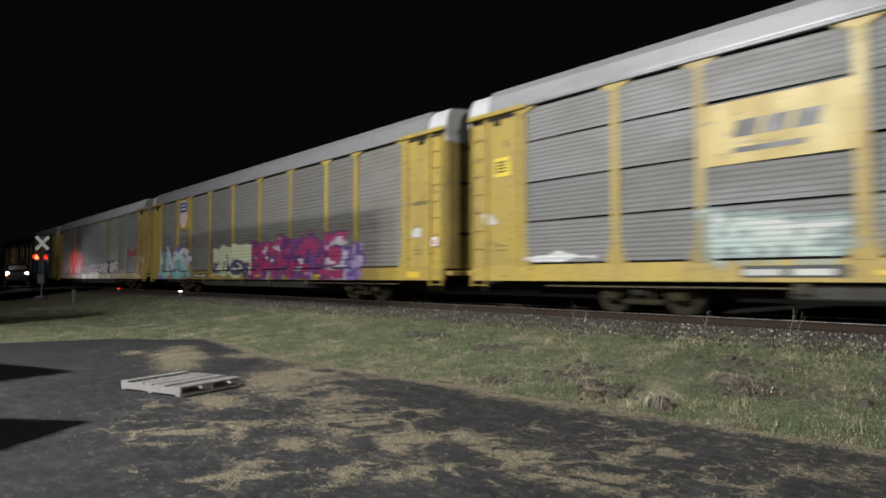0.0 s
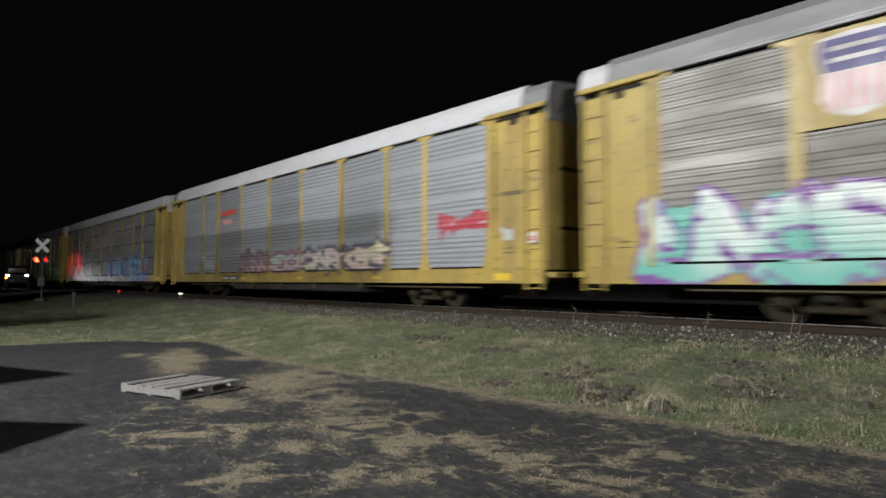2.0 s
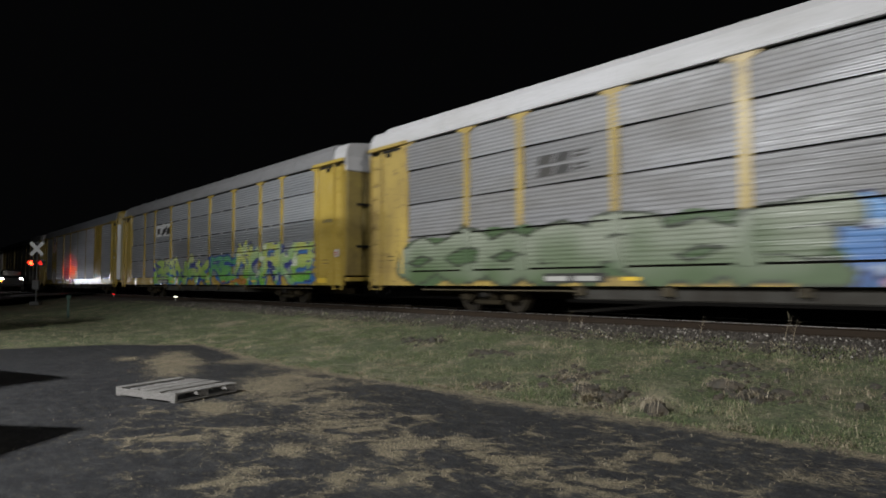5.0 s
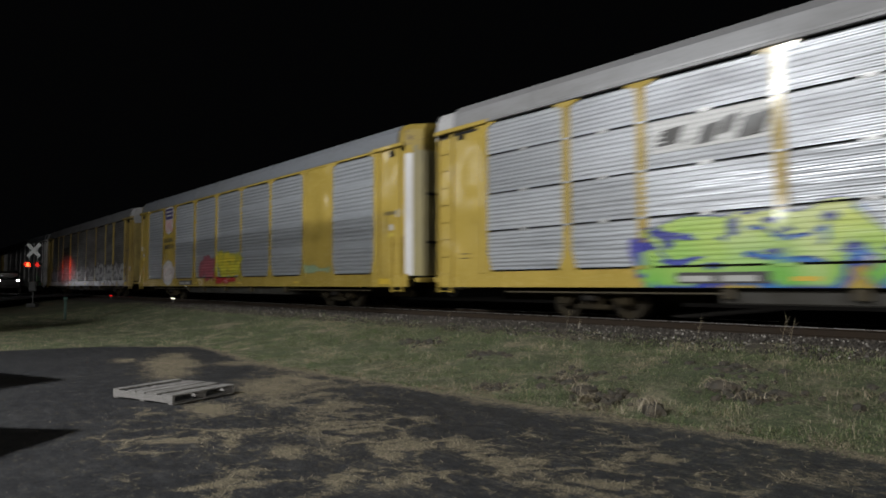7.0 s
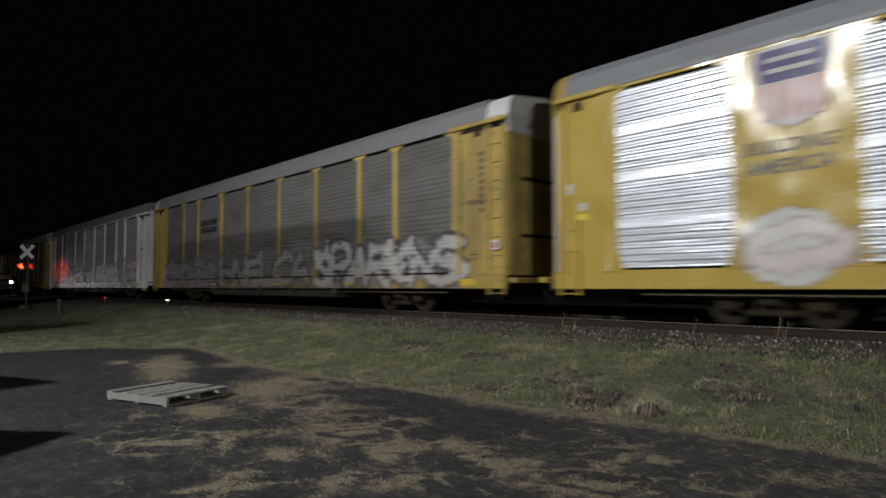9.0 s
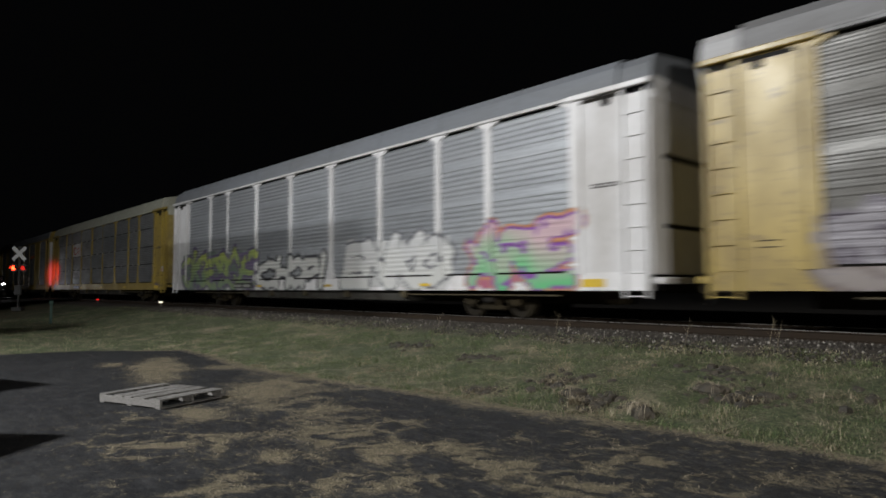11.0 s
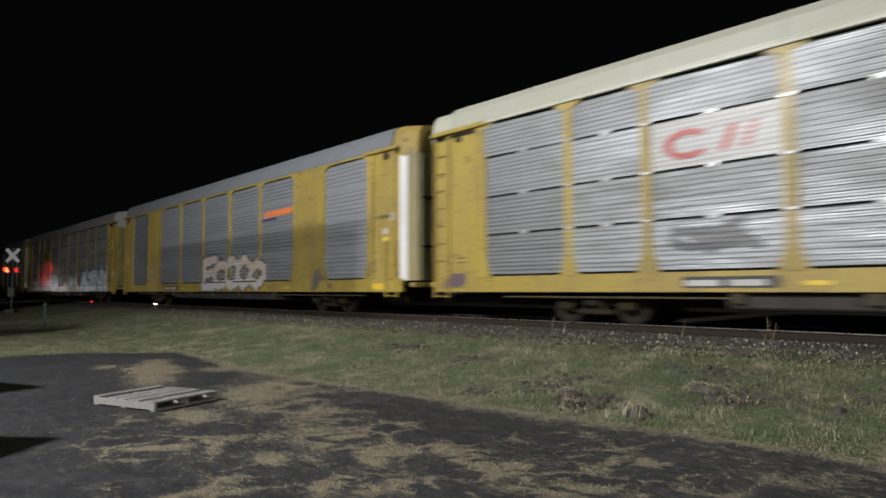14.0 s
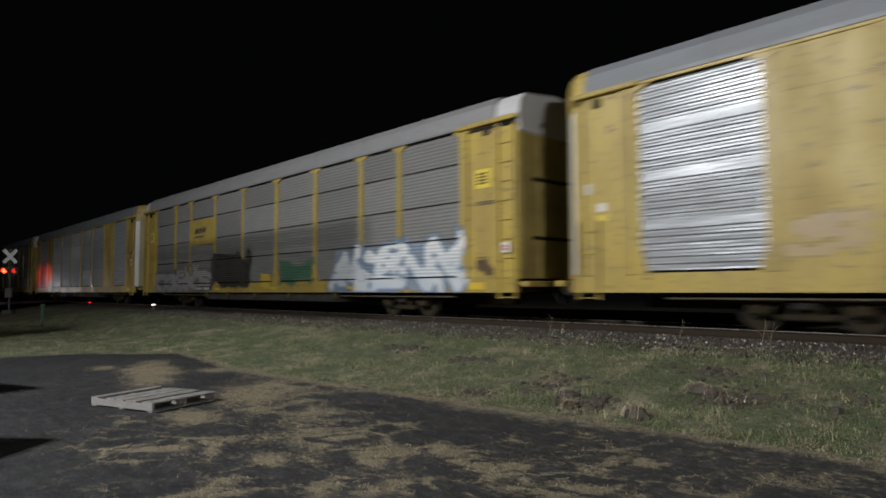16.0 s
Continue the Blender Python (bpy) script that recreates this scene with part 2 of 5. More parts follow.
def asphalt():
    m, nt, bsdf = nodes_of("old_asphalt_with_straw")
    at = nt.nodes.new("ShaderNodeAttribute")
    at.attribute_name = "straw"
    big, mid, grit = noise_node(nt, 0.5, 5), noise_node(nt, 3.2, 11, (1, 1.5, 1), 0.8), noise_node(nt, 42, 3, None, 0.7)
    base = ramp(nt, mid.outputs["Fac"], [(0.34, (0.007, 0.007, 0.009)), (0.5, (0.019, 0.020, 0.023)), (0.66, (0.054, 0.054, 0.056))])
    base = mix(nt, ramp(nt, big.outputs["Fac"], [(0.5, (0, 0, 0)), (0.75, (0.3, 0.3, 0.3))]), base, (0.07, 0.07, 0.068))
    scuff = noise_node(nt, 2.4, 7, (0.8, 2.2, 1), 0.7)
    base = mix(nt, ramp(nt, scuff.outputs["Fac"], [(0.58, (0, 0, 0)), (0.72, (0.45, 0.45, 0.45))]), base, (0.13, 0.13, 0.13))
    speck = ramp(nt, grit.outputs["Fac"], [(0.36, (0.35, 0.35, 0.36)), (0.6, (1, 1, 1)), (0.70, (2.4, 2.4, 2.3))])
    base = mix(nt, 0.7, base, speck, "MULTIPLY")
    fibre = noise_node(nt, 40, 4, (1, 1.6, 1))
    straw = ramp(nt, fibre.outputs["Fac"], [(0.32, (0.05, 0.042, 0.029)), (0.5, (0.16, 0.136, 0.09)), (0.72, (0.35, 0.305, 0.21))])
    fray = nt.nodes.new("ShaderNodeMath")
    fray.operation = "MULTIPLY_ADD"
    link(nt, noise_node(nt, 9, 10, (1, 1.4, 1), 0.8).outputs["Fac"], fray.inputs[0])
    fray.inputs[1].default_value = 3.2
    add = nt.nodes.new("ShaderNodeMath")
    add.operation = "ADD"
    add.inputs[1].default_value = -1.6
    link(nt, at.outputs["Fac"], add.inputs[0])
    link(nt, add.outputs[0], fray.inputs[2])
    mask = ramp(nt, fray.outputs[0], [(0.20, (0, 0, 0)), (0.40, (0.35, 0.35, 0.35)), (0.72, (0.9, 0.9, 0.9))])
    link(nt, mix(nt, mask, base, straw), bsdf.inputs["Base Color"])
    link(nt, mix(nt, mask, (0.75, 0.75, 0.75), (0.95, 0.95, 0.95)), bsdf.inputs["Roughness"])
    bsdf.inputs["Specular IOR Level"].default_value = 0.3
    bump(nt, bsdf, mid.outputs["Fac"], 0.7, 0.03)
    return m


def soil():
    m, nt, bsdf = nodes_of("grassy_ground")
    co = nt.nodes.new("ShaderNodeTexCoord")
    sep = nt.nodes.new("ShaderNodeSeparateXYZ")
    link(nt, co.outputs["Object"], sep.inputs[0])
    mid, fine = noise_node(nt, 0.9, 10, (1, 1.2, 1), 0.8), noise_node(nt, 22, 5, None, 0.7)
    green = ramp(nt, fine.outputs["Fac"], [(0.35, (0.017, 0.022, 0.01)), (0.65, (0.10, 0.12, 0.055))])
    thatch = ramp(nt, fine.outputs["Fac"], [(0.35, (0.065, 0.05, 0.032)), (0.65, (0.33, 0.28, 0.19))])
    m1 = ramp(nt, mid.outputs["Fac"], [(0.49, (0, 0, 0)), (0.63, (0.85, 0.85, 0.85))])
    grass = mix(nt, m1, green, thatch)
    gravel = ramp(nt, fine.outputs["Fac"], [(0.35, (0.022, 0.017, 0.013)), (0.55, (0.055, 0.044, 0.034)), (0.75, (0.12, 0.10, 0.08))])
    wob = nt.nodes.new("ShaderNodeMath")
    wob.operation = "MULTIPLY_ADD"
    wob.inputs[1].default_value = 1.1
    link(nt, mid.outputs["Fac"], wob.inputs[0])
    link(nt, sep.outputs["Y"], wob.inputs[2])
    rng = nt.nodes.new("ShaderNodeMapRange")
    rng.inputs["From Min"].default_value, rng.inputs["From Max"].default_value = 11.1, 11.7
    link(nt, wob.outputs[0], rng.inputs["Value"])
    link(nt, mix(nt, rng.outputs[0], grass, gravel), bsdf.inputs["Base Color"])
    bsdf.inputs["Roughness"].default_value = 0.95
    bump(nt, bsdf, fine.outputs["Fac"], 0.8, 0.03)
    return m


def blades(name, stops, patchy=False):
    m, nt, bsdf = nodes_of(name)
    geo = nt.nodes.new("ShaderNodeNewGeometry")
    fac = geo.outputs["Random Per Island"]
    if patchy:
        add = nt.nodes.new("ShaderNodeMath")
        add.operation = "MULTIPLY_ADD"
        link(nt, noise_node(nt, 0.9, 10, (1, 1.2, 1), 0.8).outputs["Fac"], add.inputs[0])
        add.inputs[1].default_value = 2.2
        sub = nt.nodes.new("ShaderNodeMath")
        sub.operation = "MULTIPLY_ADD"
        link(nt, fac, sub.inputs[0])
        sub.inputs[1].default_value, sub.inputs[2].default_value = 0.6, -0.80
        link(nt, sub.outputs[0], add.inputs[2])
        fac = add.outputs[0]
    link(nt, ramp(nt, fac, stops), bsdf.inputs["Base Color"])
    bsdf.inputs["Roughness"].default_value = 0.7
    return m


WOOD, ASPHALT, SOIL = weathered_wood(), asphalt(), soil()
GRASS = blades("grass_blades", [(0, (0.027, 0.045, 0.016)), (0.35, (0.08, 0.125, 0.042)), (0.62, (0.14, 0.16, 0.07)), (0.78, (0.29, 0.25, 0.165)), (1, (0.44, 0.385, 0.28))], True)
STRAW = blades("dry_straw", [(0, (0.10, 0.082, 0.055)), (0.6, (0.23, 0.192, 0.13)), (1, (0.40, 0.345, 0.25))])
STONE = blades("ballast_stone", [(0, (0.017, 0.014, 0.011)), (0.6, (0.045, 0.038, 0.031)), (0.90, (0.08, 0.069, 0.058)), (0.96, (0.22, 0.205, 0.185)), (1, (0.36, 0.34, 0.31))])


# ---- mesh helpers ----
def mesh_of(name, verts, faces, material, smooth=False):
    me = bpy.data.meshes.new(name)
    me.from_pydata([tuple(v) for v in verts], [], faces)
    me.materials.append(material)
    if smooth:
        me.polygons.foreach_set("use_smooth", [True] * len(me.polygons))
    me.update()
    return me


def child(name, me, parent, label="", at=None):
    ob = new(name, me)
    ob.parent = parent
    if at is not None:
        ob.matrix_basis = at
    return tagged(ob, label) if label else ob


def part(name, bm, material, parent, label="", at=None):
    me = bpy.data.meshes.new(name)
    bm.to_mesh(me)
    bm.free()
    me.materials.append(material)
    return child(name, me, parent, label, at)


def box(bm, x0, x1, y0, y1, z0, z1, bevel=0.0, turn=None):
    got = bmesh.ops.create_cube(bm, size=1)["verts"]
    for v in got:
        v.co = Vector(((x0 + x1) / 2 + v.co.x * (x1 - x0), (y0 + y1) / 2 + v.co.y * (y1 - y0), (z0 + z1) / 2 + v.co.z * (z1 - z0)))
    if bevel:
        edges = list({e for v in got for e in v.link_edges})
        got = bmesh.ops.bevel(bm, geom=edges, offset=bevel, segments=1, affect="EDGES")["verts"]
    if turn is not None:
        bmesh.ops.transform(bm, matrix=turn, verts=list({v for v in got if v.is_valid}))
    return bm


def rod(bm, a, b, r, n=8, r2=None):
    a, b = Vector(a), Vector(b)
    d = b - a
    m = Matrix.Translation((a + b) / 2) @ d.to_track_quat("Z", "Y").to_matrix().to_4x4()
    bmesh.ops.create_cone(bm, cap_ends=True, segments=n, radius1=r, radius2=r if r2 is None else r2, depth=d.length, matrix=m)
    return bm


def extrude_x(profile, x0, x1, material, name, closed=True, smooth=False):
    """A bar along x with the profile (y, z)."""
    n = len(profile)
    verts = [(x0, y, z) for y, z in profile] + [(x1, y, z) for y, z in profile]
    faces = [(i, (i + 1) % n, n + (i + 1) % n, n + i) for i in range(n if closed else n - 1)]
    if closed:
        faces += [tuple(range(n))[::-1], tuple(range(n, 2 * n))]
    return mesh_of(name, verts, faces, material, smooth)


def cloud(x, y, seed=0.0):
    """Smooth random values from about -1 to 1 over the plane, for whole arrays."""
    x, y = np.asarray(x, float) + seed * 17.3, np.asarray(y, float) - seed * 9.1
    i, j = np.floor(x), np.floor(y)
    f, g = x - i, y - j
    f, g = f * f * (3 - 2 * f), g * g * (3 - 2 * g)

    def value(a, b):
        h = np.sin(a * 127.1 + b * 311.7) * 43758.5453
        return (h - np.floor(h)) * 2 - 1
    return (value(i, j) * (1 - f) + value(i + 1, j) * f) * (1 - g) + (value(i, j + 1) * (1 - f) + value(i + 1, j + 1) * f) * g


# ---- ground ----
def height(x, y):
    """The lie of the land: flat lot, grassy bank, ballast bed, fall beyond the track."""
    z = np.interp(y, [-400, 6.2, 7.2, 8.0, 9.5, 11.2, 11.6, 12.35, 14.8, 16.2, 18.5, 400], [0, 0, 0.05, 0.16, 0.40, 0.64, 0.67, 0.73, 0.73, 0.45, 0.2, 0.2])
    return z


def edge_y(x):
    """Far edge of the pavement."""
    return np.interp(x, [-21.6, -20.4, -19.8, -18, -15, -13.2, -10.7, -7.1, -4.2, -2, 40], [-40, 2.2, 4.8, 6.8, 6.6, 6.4, 6.55, 6.9, 7.2, 7.35, 7.7])


def ground():
    xs = np.unique(np.concatenate([np.linspace(-3000, -120, 24), np.linspace(-120, -45, 40), np.linspace(-45, 20, 300), np.linspace(20, 120, 30), np.linspace(120, 3000, 24)]))
    ys = np.unique(np.concatenate([np.linspace(-3000, -60, 20), np.linspace(-60, 4, 24), np.linspace(4, 12.4, 64), np.linspace(12.4, 20, 20), np.linspace(20, 100, 16), np.linspace(100, 3000, 16)]))
    X, Y = np.meshgrid(xs, ys, indexing="ij")
    Z = height(X, Y)
    rough = np.where((Y > 4) & (Y < 12) & (X > -45) & (X < 20), cloud(X * 1.7, Y * 1.7) * 0.04 + cloud(X * 5, Y * 5, 3) * 0.02, 0.0)
    lot = Y < edge_y(X) + 0.02
    Z = Z + np.where(lot, -0.03, rough)
    n = len(ys)
    faces = [(i * n + j, (i + 1) * n + j, (i + 1) * n + j + 1, i * n + j + 1) for i in range(len(xs) - 1) for j in range(n - 1)]
    ob = new("ground", mesh_of("ground", np.stack([X, Y, Z], -1).reshape(-1, 3), faces, SOIL, True))
    tagged(ob, "mown grass bank with brown thatch beside the track", "ground", kind="structure")


STRAWS = []


def streak(x, y, length, width, turn, strength=1.0):
    STRAWS.append((x, y, length, width, radians(turn), strength))


streak(-14.40, 4.81, 2.42, 0.59, 162, 1.0)
streak(-9.85, 4.97, 1.20, 0.61, 153, 0.9)
streak(-8.89, 3.52, 0.56, 0.43, 158, 1.0)
streak(-7.04, 3.04, 0.63, 0.13, 157, 0.9)
streak(-7.36, 2.48, 0.17, 0.44, 161, 1.0)
streak(-6.12, 3.26, 0.28, 0.25, 152, 1.1)
streak(-5.54, 2.29, 0.13, 0.37, 158, 1.1)
streak(-7.21, 3.39, 0.21, 0.29, 155, 0.8)
streak(-7.02, 4.22, 0.20, 0.32, 149, 0.9)
streak(-7.80, 5.07, 0.21, 0.28, 147, 0.8)
streak(-6.32, 4.32, 0.14, 0.18, 146, 0.9)
streak(-6.14, 3.94, 0.12, 0.16, 147, 0.8)
streak(-5.30, 3.90, 0.24, 0.14, 144, 1.0)
streak(-4.80, 3.13, 0.10, 0.12, 147, 0.9)
streak(-4.54, 3.34, 0.19, 0.10, 144, 0.9)
streak(-5.05, 3.33, 0.11, 0.07, 147, 0.8)
streak(-13.60, 6.02, 0.64, 0.68, 156, 0.7)
streak(-11.07, 6.45, 0.65, 0.88, 150, 0.6)
streak(-15.89, 4.21, 0.55, 0.32, 165, 0.7)
streak(-9.48, 6.92, 0.55, 0.56, 144, 0.9)
streak(-5.43, 4.30, 0.24, 0.29, 142, 1.1)
streak(-6.40, 5.27, 0.21, 0.18, 141, 0.7)
streak(-4.99, 4.66, 0.19, 0.17, 137, 0.9)
streak(-4.54, 3.71, 0.06, 0.16, 141, 1.0)
streak(-4.37, 3.94, 0.17, 0.05, 138, 0.9)
streak(-4.30, 4.50, 0.08, 0.11, 134, 0.8)
streak(-4.15, 4.78, 0.16, 0.16, 131, 1.0)
streak(-3.73, 4.57, 0.12, 0.10, 129, 0.9)
streak(-3.35, 4.78, 0.16, 0.25, 125, 1.0)
streak(-3.97, 3.89, 0.15, 0.04, 136, 0.8)
streak(-4.83, 6.19, 0.08, 0.20, 128, 0.6)
streak(-4.46, 5.98, 0.07, 0.14, 127, 0.6)
streak(-3.97, 5.55, 0.07, 0.07, 126, 0.6)
streak(-3.40, 5.84, 0.22, 0.13, 120, 0.9)
streak(-3.59, 5.25, 0.05, 0.12, 124, 0.7)
streak(-2.85, 4.85, 0.10, 0.10, 120, 0.9)
streak(-3.30, 4.34, 0.07, 0.21, 127, 0.9)
streak(-2.72, 5.31, 0.13, 0.10, 117, 0.8)
streak(-2.32, 6.17, 0.25, 0.55, 111, 0.5)
streak(-3.05, 6.66, 0.17, 0.46, 115, 0.4)
streak(-1.96, 6.46, 0.39, 0.30, 107, 0.45)


# broad thin carpets of straw: place, reach along and across, turn, thickness
CARPETS = ((-10.2, 5.5, 3.0, 1.05, 151, 0.85), (-7.2, 4.4, 1.7, 0.75, 149, 0.8), (-5.3, 3.9, 1.5, 0.9, 143, 0.36), (-4.0, 4.9, 1.2, 0.9, 130, 0.34), (-2.4, 6.3, 0.9, 1.4, 112, 0.3))


def cells(x, y, seed):
    """Distance to the borders of scattered cells, in cell widths."""
    i, j = np.floor(x), np.floor(y)
    first, second = np.full(x.shape, 9.0), np.full(x.shape, 9.0)
    for a in (-1, 0, 1):
        for b in (-1, 0, 1):
            h = np.sin((i + a) * 127.1 + (j + b) * 311.7 + seed) * 43758.5453
            g = np.sin((i + a) * 269.5 + (j + b) * 183.3 + seed) * 43758.5453
            d = np.hypot(i + a + h - np.floor(h) - x, j + b + g - np.floor(g) - y)
            second = np.minimum(second, np.maximum(first, d))
            first = np.minimum(first, d)
    return second - first


def straw_mask(X, Y):
    """How thick the straw lies: drifts with ragged rims, and a thin net round dark islands of bare asphalt."""
    X, Y = np.asarray(X, float), np.asarray(Y, float)
    n1, n2, n3 = cloud(X * 2.3, Y * 2.3, 1), cloud(X * 6.1, Y * 6.1, 2), cloud(X * 14, Y * 14, 6)
    XX = X + 0.13 * n1 + 0.08 * n2 + 0.03 * n3
    YY = Y + 0.13 * cloud(X * 2.3, Y * 2.3, 3) + 0.08 * cloud(X * 6.1, Y * 6.1, 4) + 0.03 * cloud(X * 14, Y * 14, 8)
    thick, near = np.zeros_like(X), np.zeros_like(X)
    for x, y, a, b, turn, s in STRAWS:
        u = (XX - x) * math.cos(turn) + (YY - y) * math.sin(turn)
        v = -(XX - x) * math.sin(turn) + (YY - y) * math.cos(turn)
        thick = np.maximum(thick, s * np.exp(-((u / (a * 1.0)) ** 2 + (v / (b * 0.95)) ** 2) ** 1.2))
        near = np.maximum(near, s * np.exp(-((u / (a + 0.45)) ** 2 + (v / (b + 0.45)) ** 2)))
    rim = np.minimum(cells(XX * 1.35, YY * 1.35, 1.0), 0.12 + cells(XX * 2.9, YY * 2.9, 5.0))
    net = np.clip(0.72 - rim * 3.0, 0, 0.62) * np.sqrt(near) * (0.9 + 0.8 * n1) * np.clip((X + 11.5) / 2.0, 0, 1)
    for x, y, a, b, turn, s in CARPETS:
        c, d = math.cos(radians(turn)), math.sin(radians(turn))
        u, v = (XX - x) * c + (YY - y) * d, (YY - y) * c - (XX - x) * d
        bare = np.clip((cells(XX * 1.5, YY * 1.5, 9.0) - 0.20 + 0.12 * n2) * 3.0, 0, 1)
        net = np.maximum(net, s * np.exp(-((u / a) ** 2 + (v / b) ** 2) ** 1.5) * (1 - bare) * (0.72 + 0.35 * n1))
    holes = 0.26 * np.clip(cloud(X * 1.6, Y * 1.6, 21) + 0.6 * n2, -1, 1)
    mask = np.clip(thick * (0.98 + holes) + 0.14 * n3 * thick, 0, 0.9)
    return np.maximum(mask, net) * np.clip((2.8 - X) / 0.8, 0, 1)


def pavement():
    xs = np.concatenate([np.linspace(-24, -14, 120), np.linspace(-13.95, 3, 420), np.linspace(3.3, 40, 30)])
    ts = np.concatenate([np.linspace(0, 0.2, 6), np.linspace(0.22, 1, 240)])
    verts, faces = [], []
    wob = [noise.noise((x * 0.9, 0, 7)) * 0.14 + noise.noise((x * 4, 0, 9)) * 0.05 for x in xs]
    X, Y = [], []
    for x, w in zip(xs, wob):
        far = max(float(edge_y(x)) + w, -39.5)
        Y.append(-40 + np.where(ts < 0.21, ts / 0.2 * 38, 38 + (ts - 0.2) / 0.8 * (far - -2)) if far > -2 else -40 + ts * (far + 40))
        X.append(np.full(len(ts), x))
    X, Y = np.array(X), np.array(Y)
    Z = np.interp(Y, [6.2, 7.2, 8], [0, 0.04, 0.1])
    n = len(ts)
    faces = [(i * n + j, (i + 1) * n + j, (i + 1) * n + j + 1, i * n + j + 1) for i in range(len(xs) - 1) for j in range(n - 1)]
    me = mesh_of("pavement", np.stack([X, Y, Z], -1).reshape(-1, 3), faces, ASPHALT)
    mask = straw_mask(X, Y)
    far = np.array([float(edge_y(x)) for x in xs])[:, None]
    mask = np.maximum(mask, np.clip(0.95 - (far - Y) / (0.5 + 0.3 * cloud(X * 0.8, X * 0, 4)) + 0.2 * cloud(X * 5, Y * 5, 12), 0, 0.7) * (X > -19) * (X < 3))
    at = me.attributes.new("straw", "FLOAT", "POINT")
    at.data.foreach_set("value", mask.ravel().astype(np.float32))
    ob = new("pavement", me)
    tagged(ob, "cracked dark asphalt lot strewn with dry straw", "pavement", kind="structure")


def tufts(name, label, places, material, length, flat, lean, width, category):
    """Many thin bent blades in one mesh."""
    rng = np.random.default_rng(len(places))
    verts, faces = [], []
    for x, y, z, s in places:
        a = rng.uniform(0, 2 * math.pi)
        l = length * s * rng.uniform(0.5, 1.3)
        tilt = lean * rng.uniform(flat, 1.2 if flat < 0.5 else 1.04)
        dx, dy = math.cos(a) * math.sin(tilt) * l, math.sin(a) * math.sin(tilt) * l
        h = math.cos(min(tilt, 1.5)) * l
        w = width * rng.uniform(0.6, 1.3)
        px, py = -math.sin(a) * w, math.cos(a) * w
        k = len(verts)
        verts += [(x - px, y - py, z - 0.005), (x + px, y + py, z - 0.005), (x + dx * 0.45 + px * 0.8, y + dy * 0.45 + py * 0.8, z + h * 0.62),
                  (x + dx * 0.45 - px * 0.8, y + dy * 0.45 - py * 0.8, z + h * 0.62), (x + dx, y + dy, z + h * 0.92)]
        faces += [(k, k + 1, k + 2, k + 3), (k + 3, k + 2, k + 4)]
    return tagged(new(name, mesh_of(name, verts, faces, material)), label, category, kind="stuff")


# dug-up spots on the bank: place and reach
BARE = ((-6.4, 8.3, 0.55), (-5.4, 7.75, 0.45), (-3.6, 8.6, 0.5), (-1.8, 9.4, 0.5), (-9.0, 9.0, 0.4), (-1.0, 8.2, 0.4), (-7.2, 7.4, 0.35), (-4.4, 9.6, 0.5), (-11.5, 9.4, 0.5))


